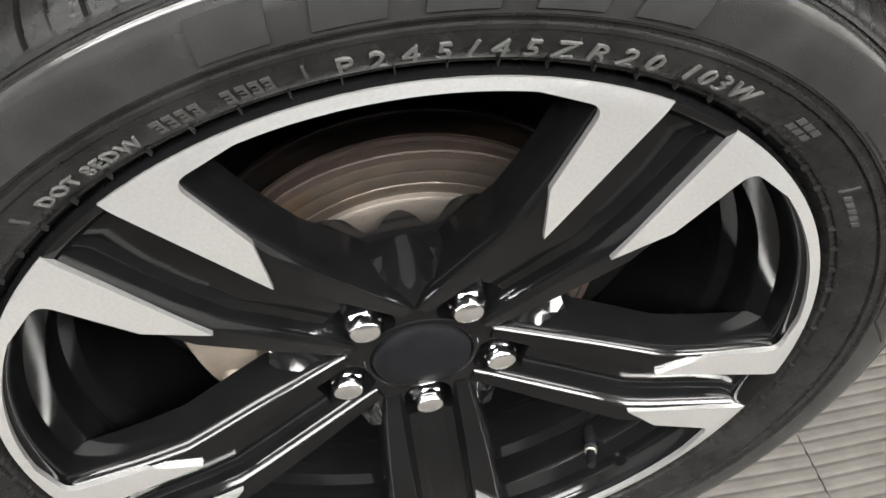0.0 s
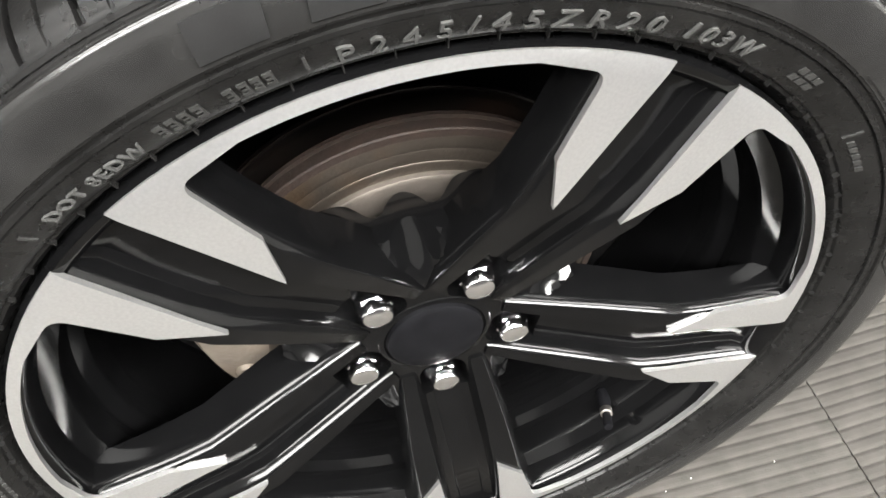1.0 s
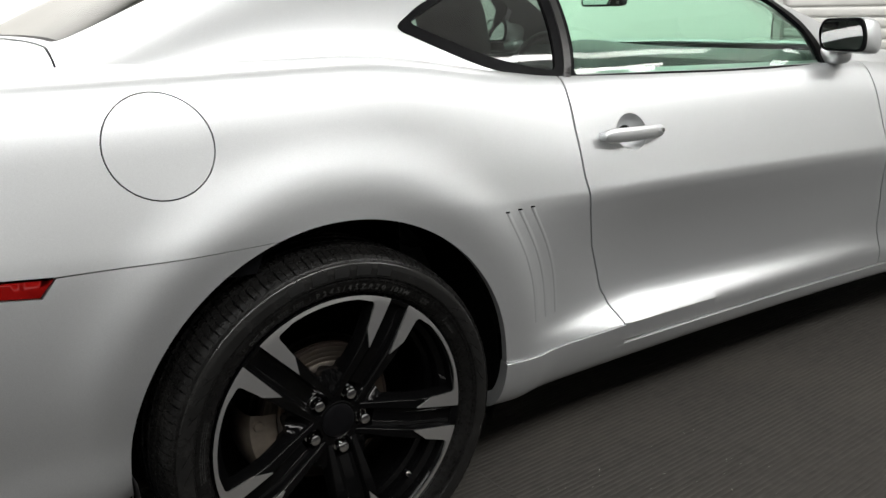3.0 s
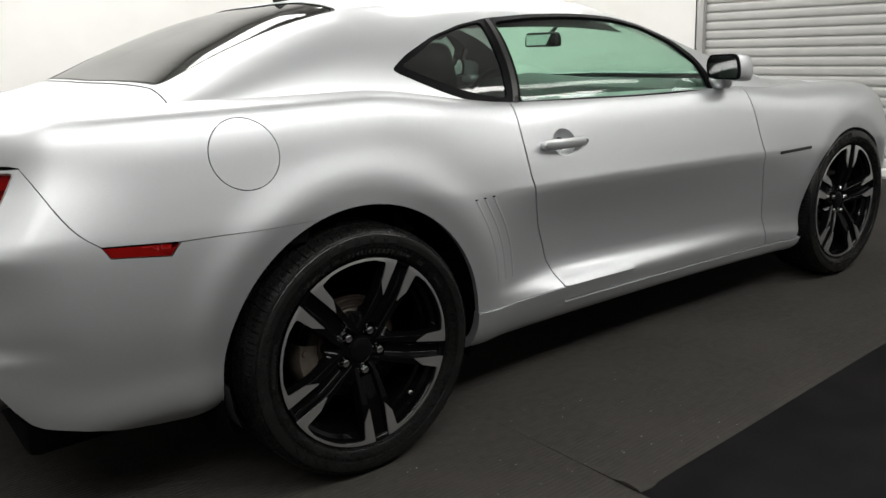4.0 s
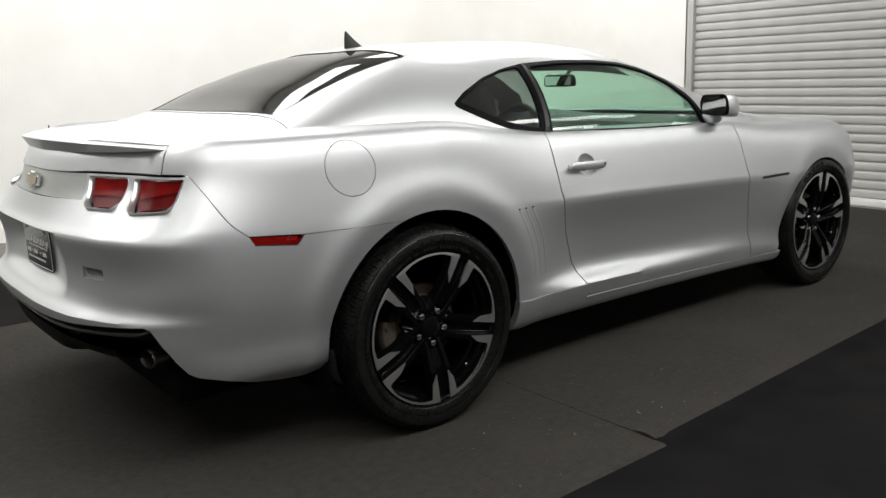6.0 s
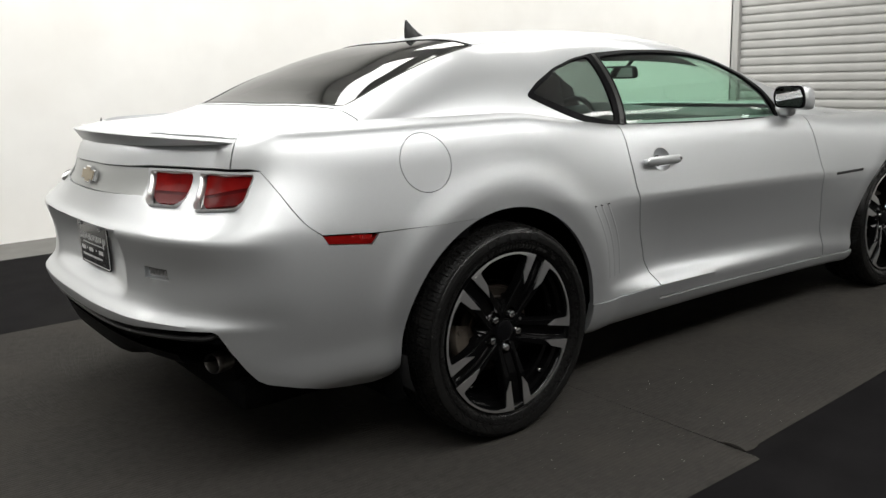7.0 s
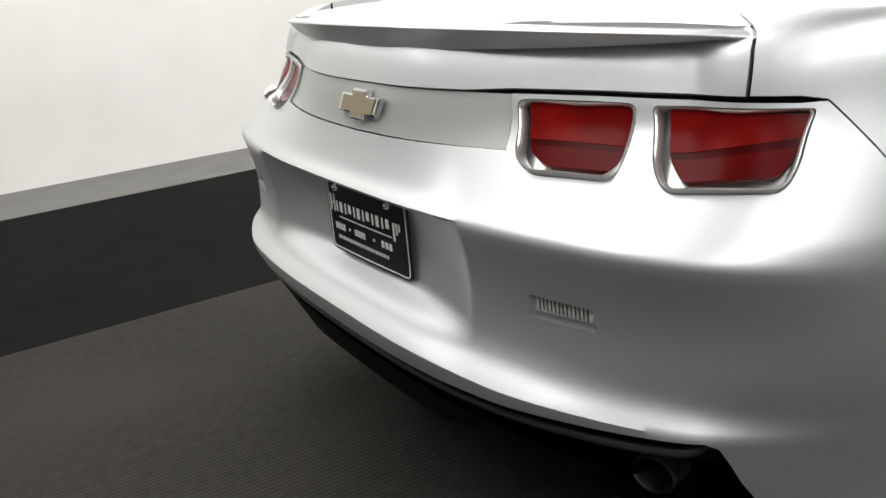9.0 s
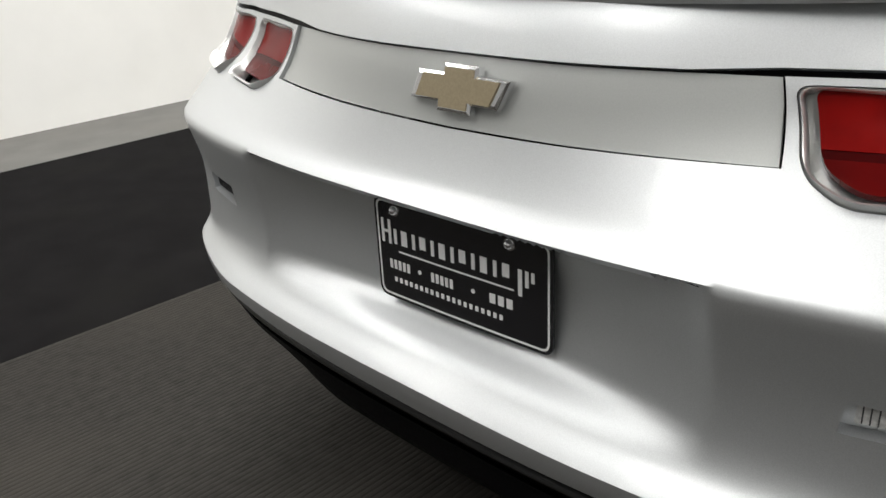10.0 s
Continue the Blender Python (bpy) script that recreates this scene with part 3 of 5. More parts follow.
LAMP_IN = [at_z(.407, .977), at_z(.634, .977), (.637, 9.55), (.637, 8.69), (.479, 8.64), (.431, 8.97)]
LAMP_OUT = [at_z(.662, .977), at_z(1.004, .978), (.992, 9.47), (.964, 8.85), (.935, 8.56), (.727, 8.60), (.686, 9.07)]
lamp_in, lamp_out = lamp_loop(LAMP_IN), lamp_loop(LAMP_OUT)
rev = rounded([(.518, 5.95), (.636, 5.95), (.639, 5.49), (.511, 5.44)], .012)
bumper = panel("rear_bumper", side, SV, bumper_poly, [lamp_in, lamp_out, rev, flip_u(lamp_in), flip_u(lamp_out), flip_u(rev)], PAINT, car, .012, .025,
               label="silver painted rear bumper cover")
SHUT = [(.705, 1.005), (.702, .90), (.706, .80), (.713, .762), (.716, .745), (.7195, .73), (.726, .70), (.757, .60), (.794, .52), (.832, .446), (.860, .376)]
FSEAM = [(2.180, .277), (2.169, .337), (2.128, .50), (2.092, .645), (2.073, .79), (2.064, .925)]
quarter_poly = [at_z(.985, .993), at_z(.945, .993), at_z(.914, .993), (.931, 11.49), (.945, 12.1), (.961, 13)] + [(u, 13) for u in np.linspace(1.0, on_x(.705, .70)[0], 24)] \
    + [on_x(x - .003, z) for x, z in SHUT] + [on_x(x, .3738) for x in np.linspace(.845, .47, 14)] + arch(ARCH_R, 1.05, 106.6, 44) + [(p[0] + .001, p[1] + .04) for p in (mark[2], seam[2], seam[1])] + [(seam[0][0] + .001, seam[0][1] + .04)]
fc = on_x(-.287, .973)


def disc(c, r, n=40):
    o = []
    for i in range(n):
        a = 2 * math.pi * i / n
        o.append(on_x(-.287 + r * math.cos(a) - .004 * math.sin(a), .973 + r * .97 * math.sin(a)))
    return o


fuel_hole, fuel_disc = disc(fc, .0950), disc(fc, .0924)
hx, hz = .885, .875
cup = [on_x(hx + .012 + .056 * math.cos(a), hz + .046 * math.sin(a)) for a in np.linspace(0, 2 * math.pi, 30)[:-1]]
for s, flip in ((1, lambda p: p), (-1, flip_u)):
    q = panel("rear_quarter_panel", side, SV, flip(quarter_poly), [fuel_hole] if s > 0 else [], PAINT, car, .018, .02, label="silver painted rear quarter panel")
    if s > 0:
        panel("fuel_door", side, SV, fuel_disc, [], PAINT, q, .02, .012, label="round silver fuel filler door")
        panel("fuel_door_recess", side, SV, fuel_hole, [], TRIM, q, .04, 0, .012)
    door_poly = [on_x(x + .003, z) for x, z in SHUT] + [on_x(.874, .320)] \
        + [on_x(x, .316 - .0312 * (x - .868)) for x in np.linspace(1.0, 2.16, 16)] + [on_x(x - .003, z) for x, z in FSEAM] \
        + [(u, 13) for u in np.linspace(on_x(2.06, .7)[0], on_x(.712, .7)[0], 20)]
    dr = panel("door", side, SV, flip(door_poly), [flip(cup)], PAINT, car, .018, .02, label="silver painted door")
    fender_poly = [on_x(x + .003, z) for x, z in FSEAM] + [(u, 13) for u in np.linspace(on_x(2.068, .7)[0], 5.75, 26)] \
        + [(5.75, 3.0), (5.45, 1.6)] + arch(ARCH_F, 20, 188, 48) + [on_x(2.43, .268), on_x(2.30, .272)]
    fp = panel("front_fender", side, SV, flip(fender_poly), [], PAINT, car, .02, .02, label="silver painted front fender")
    # rocker panel, from arch to arch under the door
    rock = arch(ARCH_R, .75, -19, 10) + [(u, .5) for u in np.linspace(on_x(.43, .3)[0], on_x(2.46, .3)[0], 30)] + [on_x(2.47, .262)] \
        + [on_x(x, .311 - .0312 * (x - .868)) for x in np.linspace(2.24, .875, 16)] + [on_x(.860, .3715)] + [on_x(x, .3716) for x in np.linspace(.845, .47, 14)]
    panel("rocker_panel", side, SV, flip(rock), [], PAINT, car, .018, .03, -.005, label="silver painted rocker panel")
    if s < 0:
        door_left = dr
    if s > 0:
        door_right, fender_right, quarter_right = dr, fp, q
nose = [(u, 13) for u in np.linspace(5.76, U_END, 12)] + [(U_END, 1.0)] + [(u, 1.0) for u in np.linspace(6.2, 5.76, 4)]
for flip in (lambda p: p, flip_u):
    panel("front_bumper", side, SV, flip(nose), [], PAINT, car, .04, .02, label="silver painted front bumper")

# the panel between the lamps, the face of the deck lid and its top
app = [(0, 8.97), (.4105, 9.07), (.3945, 10.58), (.336, 10.60), (.2, 10.61), (0, 10.61)]
app = app + [(-p[0], p[1]) for p in app[1:-1][::-1]]
panel("trunk_trim_panel", side, SV, app, [], PAINT_FLAT, car, .02, .012, .006, label="flat silver trim panel between the tail lights")
face = [(0, 10.65), (.30, 10.67)] + [at_z(u, .992) for u in np.linspace(.394, .906, 14)] + [(.924, 11.49), (.938, 12.09), (.954, 13), (.6, 13), (.3, 13), (0, 13)]
face = face + [(-p[0], p[1]) for p in face[1:-1][::-1]]
lid = panel("trunk_lid", side, SV, face, [], PAINT, car, .02, .015, label="silver painted trunk lid")
deck = [(-.855, -.65), (-.90, -.5), (-.95, -.3), (-.985, 0), (-.95, .3), (-.90, .5), (-.855, .65), (-.815, .8), (-.74, .92), (-.6, .95), (-.40, .80), (-.388, .54), (-.407, .28), (-.416, 0), (-.407, -.28), (-.388, -.54), (-.40, -.80), (-.6, -.95), (-.74, -.92), (-.815, -.8)]
panel("trunk_top", top, SQ, deck, [], PAINT, lid, .03, .01)

# dark line above the lamps, and black backing behind all gaps
back = [at_z(u, 1.000) for u in np.linspace(-1.0, 1.0, 60)] + [at_z(u, .976) for u in np.linspace(1.0, -1.0, 60)]
panel("lamp_gap_strip", side, SV, back, [], TRIM, car, .03, 0, .012)
inner = [on_x(.50, .45)] + [on_x(.50, .96), on_x(2.30, .88), on_x(2.36, .42), on_x(2.30, .30), on_x(.80, .30)]
for flip in (lambda p: p, flip_u):
    panel("gap_backing", side, SV, flip(inner), [], TRIM, car, .05, 0, .022)
    panel("gap_backing", side, SV, flip([on_x(-.82, .83), on_x(-.82, .96), on_x(-.10, .80), on_x(-.14, .72), on_x(-.66, .72)]), [], TRIM, car, .04, 0, .022)
    panel("gap_backing", side, SV, flip([(.85, 10.25), (.87, 13), (1.02, 13), (.98, 10.25)]), [], TRIM, car, .04, 0, .02)

# greenhouse: painted shell with openings
WIN = [(.280, .748), (.367, .674), (.524, .579), (.678, .518), (.831, .484), (1.05, .465), (1.306, .450), (1.53, .440), (1.682, .462), (1.83, .53), (1.878, .64), (1.885, .80), (1.865, .975), (1.30, .975), (.715, .955), (.50, .862)]
REARW = [(-.368, -.53), (-.386, -.28), (-.395, 0), (-.386, .28), (-.368, .53), (-.15, .495), (.12, .445), (.275, .41), (.245, .25), (.215, 0), (.245, -.25), (.275, -.41), (.12, -.445), (-.15, -.495)]
SHIELD = [(1.56, -.40), (1.52, 0), (1.56, .40), (1.80, .46), (2.10, .60), (2.38, .80), (2.52, .45), (2.56, 0), (2.52, -.45), (2.38, -.80), (2.10, -.60), (1.80, -.46)]
roof_poly = [(-.396, -.80), (-.383, -.54), (-.398, -.28), (-.405, 0), (-.398, .28), (-.383, .54), (-.396, .80), (-.38, .97), (2.60, 1.0), (2.60, -1.0), (-.38, -.97)]


def soft(pts, r=.02):
    k = np.array([1, SQ])
    return [tuple(q / k) for q in rounded([np.array(p) * k for p in pts], r, 4)]


win_r = soft(WIN, .03)
win_l = [(x, -q) for x, q in soft(WIN, .03)][::-1]
rearw, shield = soft(REARW, .035), soft(SHIELD, .05)
roof = panel("roof_shell", top, SQ, roof_poly, [win_r, win_l, rearw, shield], PAINT, car, .022, .012, label="silver painted roof with its pillars")
hood = [(2.605, -.97), (2.605, .97), (3.0, .97), (3.5, .97), (3.6, .9), (3.6, -.9), (3.5, -.97), (3.0, -.97)]
panel("hood", top, SQ, hood, [], PAINT, car, .04, .012, label="silver painted hood")
w = panel("rear_window", top, SQ, rearw, [], G_REAR, car, .03, 0, .003, label="dark tinted rear window")
panel("windshield", top, SQ, shield, [], G_SHIELD, car, .05, 0, .006, label="clear greenish windshield")


def shrink(pts, d):
    """A loop moved inwards by d."""
    k = np.array([1, SQ])
    p = np.array([np.array(q) * k for q in pts])
    t = np.roll(p, -1, 0) - np.roll(p, 1, 0)
    t /= np.linalg.norm(t, axis=1, keepdims=True)
    n = np.stack([-t[:, 1], t[:, 0]], -1)
    area = (p[:, 0] * np.roll(p[:, 1], -1) - p[:, 1] * np.roll(p[:, 0], -1)).sum()
    return [tuple(q) for q in (p + n * d * (1 if area > 0 else -1)) / k]


fine = [tuple(q / np.array([1, SQ])) for q in resample([np.array(p) * np.array([1, SQ]) for p in win_r], .02)]
quarter_glass = [(.322, .728), (.545, .578), (.68, .527), (.785, .506), (.703, .885), (.515, .822)]
door_glass = [(.848, .508), (1.05, .486), (1.259, .474), (1.52, .466), (1.67, .492), (1.795, .575), (1.848, .70), (1.842, .938), (1.30, .940), (.760, .918)]
for sgn in (1, -1):
    f = (lambda p: p) if sgn > 0 else (lambda p: [(x, -q) for x, q in p][::-1])
    tr = panel("window_trim", top, SQ, f(fine), [f(soft(quarter_glass, .025)), f(soft(door_glass, .03))], TRIM, car, .03, .012, -.002, label="black rubber and satin window trim")
    panel("quarter_window", top, SQ, f(soft(quarter_glass, .025)), [], G_QUARTER, car, .03, 0, .003, label="dark tinted rear quarter window")
    panel("door_window", top, SQ, f(soft(door_glass, .03)), [], G_DOOR, car, .04, 0, .006, label="green tinted door window")
    panel("rear_pillar_strip", top, SQ, f([(.818, .492), (.838, .490), (.735, .965), (.712, .96)]), [], SATIN, tr, .02, .006, -.005)

# seal round the rear window
edge = [tuple(q / np.array([1, SQ])) for q in resample([np.array(p) * np.array([1, SQ]) for p in rearw], .02)]
panel("rear_window_seal", top, SQ, edge, [shrink(edge, .012)], TRIM, w, .02, .004, .001)

# ---- wheels ----
# a wheel lies in its own axes: x forward, y up, z outward from the plane of the rim's lip
LIP, RING = .2724, .2652


def face_z(r):
    """How far the spokes' faces lie behind the lip."""
    return np.interp(r, (.045, .168, .2728), (-.036, -.0015, -.001))


def half_w(r):
    return float(np.interp(r, (.045, .08, .12, .17, .205, .25, .262), (.0335, .037, .0412, .0445, .0475, .0545, .058)))


def wheel_mesh():
    bm = bmesh.new()
    # barrel
    revolve(bm, [(.2728, -.001), (.2720, .0005), (.2680, -.0008), (.2640, -.003), (.2600, -.010), (.2580, -.026), (.2470, -.034), (.2440, -.042), (.2430, -.060),
                 (.2340, -.066), (.2310, -.075), (.2290, -.120), (.2310, -.190), (.2400, -.215), (.2560, -.222)], 120)
    # outer edge of the lip against the tyre
    revolve(bm, [(.2728, -.001), (.2745, -.004), (.2735, -.012)], 120)
    # hub face between the pockets, and the bowl behind
    outer = []
    for i in range(180):
        a = 2 * math.pi * i / 180
        d = (math.degrees(a) - SPOKE + 36) % 72 - 36
        rim = .108 + .016 * (1 - smooth(8, 28, abs(d)))
        outer.append((rim * math.cos(a), rim * math.sin(a)))
    pockets = []
    for i in range(5):
        a = radians(SPOKE + 72 * i)
        q = rounded([(.0415, -.0125), (.050, -.0185), (.082, -.0195), (.082, .0195), (.050, .0185), (.0415, .0125)], .006, 4)
        pockets.append([(x * math.cos(a) - y * math.sin(a), x * math.sin(a) + y * math.cos(a)) for x, y in q])
    V, F = fill(outer, pockets, .006)
    r = np.hypot(V[:, 0], V[:, 1])
    z = -.0375 - .020 * smooth(.066, .118, r)
    off = np.radians((np.degrees(np.arctan2(V[:, 1], V[:, 0])) - SPOKE) % 72 - 36)
    valley = np.minimum(np.abs(r * np.sin(off)), .016)
    z += smooth(.060, .085, r) * (60 * valley ** 2 - .003) * (1 - smooth(.20, .34, np.abs(off)))
    P = np.c_[V, z]
    vs = [bm.verts.new(p) for p in P]
    count = {}
    for f in F:
        a, b, c = (int(k) for k in f)
        if np.cross(V[b] - V[a], V[c] - V[a]) < 0:
            b, c = c, b
        bm.faces.new((vs[a], vs[b], vs[c]))
        for e in ((a, b), (b, c), (c, a)):
            count[e] = 1
    low = {}
    for a, b in [e for e in count if (e[1], e[0]) not in count]:
        for k in (a, b):
            if k not in low:
                low[k] = bm.verts.new((P[k][0], P[k][1], P[k][2] - .022))
        bm.faces.new((vs[b], vs[a], low[a], low[b]))
    revolve(bm, [(.001, -.0685), (.086, -.0685)], 60)
    revolve(bm, [(.0366, -.0375), (.038, -.0362), (.0405, -.0364), (.0425, -.0378)], 60)
    return bm


def spoke_mesh():
    """One spoke: two ridges with a channel between, along x."""
    bm = bmesh.new()
    turn = Matrix.Identity(4)
    st = [.046, .055, .066, .08, .095, .115, .14, .165, .185, .205, .225, .245, .256, .2625]
    for sg in (1, -1):
        rows = []
        for r in st:
            w, z = half_w(r), float(face_z(r))
            c = float(np.interp(r, (.046, .09, .17), (.0205, .0215, .0232)))
            back = -.030 - .012 * (1 - r / .27)
            rows.append([(r, sg * s, zz) for s, zz in ((w + .005, z + back), (w + .003, z - .012), (w, z - .002), (w - .002, z), (c + .002, z), (c, z - .002), (c - .004, z - .013), (c - .005, z + back))])
        if sg < 0:
            rows = [q[::-1] for q in rows]
        rr = loft(bm, rows, closed=True, cap=True)
        bmesh.ops.transform(bm, matrix=turn, verts=[v for q in rr for v in q])
    # floor of the channel between the two ridges
    rows = []
    for r in [.081, .083, .10, .13, .16, .19, .22, .25, .262, .2715]:
        z = float(face_z(r)) - .0135 + (.0045 if r > .26 else 0)
        zz = z if r > .082 else z - .02
        rows.append([(r, s, zz + dz) for s, dz in ((-.0205, .001), (-.012, 0), (-.0105, -.0012), (.0105, -.0012), (.012, 0), (.0205, .001))])
    rr = loft(bm, rows)
    bmesh.ops.transform(bm, matrix=turn, verts=[v for q in rr for v in q])
    return bm


def machined_face():
    """One bright face: the stretch of lip between two spokes and the two blades that run in from it."""
    def near(pts, ang, mirror):
        a = radians(ang)
        return [(x * math.cos(a) - y * math.sin(a), x * math.sin(a) + y * math.cos(a)) for x, y in ((x, -y if mirror else y) for x, y in pts)]
    c0 = math.degrees(math.asin(.0235 / LIP))
    blade = [(math.sqrt(LIP ** 2 - .0235 ** 2), .0235), (.1655, .0258), (.1985, .0470)]
    A = near(blade + [tuple(q) for q in rounded([(.18, .041), (.2545, .0560), (.2500, .0850)], .009, 6)[7:14]], 0, False)
    B = near(blade + [tuple(q) for q in rounded([(.18, .041), (.2545, .0560), (.2500, .0850)], .009, 6)[7:14]], 72, True)
    ring = [(RING * math.cos(radians(a)), RING * math.sin(radians(a))) for a in np.linspace(20.5, 51.5, 26)]
    outer = [(LIP * math.cos(radians(a)), LIP * math.sin(radians(a))) for a in np.linspace(72 - c0, c0, 40)]
    poly = A[1:] + ring + B[1:][::-1] + outer
    V, F = fill(poly, [], .008)
    r = np.hypot(V[:, 0], V[:, 1])
    P = np.c_[V, face_z(r) + .0030 - .0010 * smooth(.268, .2728, r)]
    N = np.zeros_like(P)
    N[:, 2] = 1
    return P, F, N


def tyre_mesh():
    """Profile with ribs round the sidewall; tread with grooves along and across it."""
    wall = [(.266, -.020), (.2735, -.013), (.2765, -.006), (.2800, -.0015), (.2825, -.001), (.2835, .0015), (.2880, .0050), (.2960, .0085), (.3030, .0105), (.3045, .0100), (.3050, .0122),
            (.3075, .0125), (.3082, .0112), (.3110, .0118), (.3120, .0136), (.3200, .0145), (.3300, .0142), (.3380, .0122), (.3425, .0098), (.3432, .0082), (.3450, .0072), (.3456, .0086), (.3475, .0075),
            (.3482, .0050), (.3500, .0028)]
    tread = [(.3530, -.002), (.3560, -.010), (.3582, -.020), (.3605, -.033)]
    z = -.040
    mid = []
    for k in range(4):
        z0 = -.040 - k * .038
        mid += [(.3612 + .0020 * math.sin(math.pi * k / 4), z0), (.354, z0 - .001), (.354, z0 - .009), (.3618 + .0020 * math.sin(math.pi * (k + .5) / 4), z0 - .010)]
        mid += [(.3630, z0 - .024)] if k < 3 else []
    right = [(.3605, -.186), (.3575, -.203), (.350, -.224), (.325, -.236), (.290, -.228), (.268, -.205)]
    prof = wall + tread + mid + right
    nb = 76
    fr = (0, .04, .06, .50, .52, .56, .58, .94)
    bm = bmesh.new()
    nw = len(wall)
    nt = len(tread)
    rings = []
    for i in range(nb):
        for k, f in enumerate(fr):
            a = 2 * math.pi * (i + f) / nb
            deep = {0: .0065, 1: .0065, 4: .0022, 5: .0022}.get(k, 0)
            row = []
            for j, (r, zz) in enumerate(prof):
                d = 0
                if j >= nw - 2 and j < len(prof) - 4 and r > .3555:
                    d = deep
                elif j in (nw - 1, nw):
                    d = deep * .45
                aa = a + (.35 * (zz + .01) if zz < -.02 else 0)
                row.append(bm.verts.new(((r - d) * math.cos(aa), (r - d) * math.sin(aa), zz - (d * .35 if nw - 2 <= j <= nw + 1 else 0))))
            rings.append(row)
    n = len(rings)
    for i in range(n):
        A, B = rings[i], rings[(i + 1) % n]
        for j in range(len(prof) - 1):
            bm.faces.new((A[j], B[j], B[j + 1], A[j + 1]))
    bmesh.ops.recalc_face_normals(bm, faces=bm.faces)
    return bm


def side_z(r):
    """Height of the sidewall's surface."""
    return float(np.interp(r, (.2835, .288, .296, .303, .312, .32, .33, .338, .3425), (.0015, .005, .0085, .0105, .0136, .0145, .0142, .0122, .0098)))


def writing(name, body, size, r0, a_mid, spread, material, parent, label, raise_by=.0011):
    """Raised writing bent round the tyre: letters stand outward, reading clockwise; each letter is a part."""
    cu = bpy.data.curves.new("writing", "FONT")
    cu.body, cu.size, cu.extrude, cu.align_x, cu.resolution_u = body, size, .0009, "CENTER", 2
    cu.space_character = spread
    tmp = new("writing", cu)
    me = bpy.data.meshes.new_from_object(tmp.evaluated_get(bpy.context.evaluated_depsgraph_get()))
    bpy.data.objects.remove(tmp)
    bm = bmesh.new()
    bm.from_mesh(me)
    bpy.data.meshes.remove(me)
    bmesh.ops.remove_doubles(bm, verts=bm.verts, dist=1e-6)
    todo = set(bm.faces)
    letters = []
    while todo:
        stack, found = [next(iter(todo))], set()
        while stack:
            f = stack.pop()
            if f in found:
                continue
            found.add(f)
            stack += [g for e in f.edges for g in e.link_faces if g not in found]
        todo -= found
        letters.append((min(v.co.x for f in found for v in f.verts), found))
    for x0, found in sorted(letters, key=lambda q: q[0]):
        one, made = bmesh.new(), {}
        for f in sorted(found, key=lambda q: q.index):
            for v in f.verts:
                if v not in made:
                    a = radians(a_mid) - v.co.x / (r0 + size * .35)
                    r = r0 + v.co.y
                    made[v] = one.verts.new((r * math.cos(a), r * math.sin(a), side_z(r) + raise_by + v.co.z))
            one.faces.new([made[v] for v in f.verts])
        part(name, one, material, parent, label)
    bm.free()


def slab(bm, r0, r1, a0, a1, up, n=6, lean=0.0, floor=-.002):
    """A raised block on the sidewall, bent round it."""
    rows = []
    for i in range(n + 1):
        a = a0 + (a1 - a0) * i / n
        row = []
        for r, z in ((r0, floor), (r0, up), ((r0 + r1) / 2, up), (r1, up), (r1, floor)):
            aa = radians(a + lean * (r - r0))
            row.append((r * math.cos(aa), r * math.sin(aa), side_z(r) + z))
        rows.append(row)
    loft(bm, rows, cap=True)


def nut():
    bm = bmesh.new()
    hexa = lambda r, z, t=0: [(r * math.cos(math.pi / 3 * k + t), r * math.sin(math.pi / 3 * k + t), z) for k in range(6)]
    rd = lambda r, z: [(r * math.cos(math.pi / 12 * k), r * math.sin(math.pi / 12 * k), z) for k in range(24)]
    loft(bm, [rd(.0135, -.068), rd(.0135, -.060), rd(.0120, -.058)], closed=True, cap=True)
    loft(bm, [hexa(.0118, -.062), hexa(.0118, -.0475), hexa(.0106, -.0455)], closed=True, cap=True)
    loft(bm, [rd(.0098, -.047), rd(.0098, -.0405), rd(.0088, -.0385), rd(.0060, -.0375)], closed=True, cap=True)
    return bm


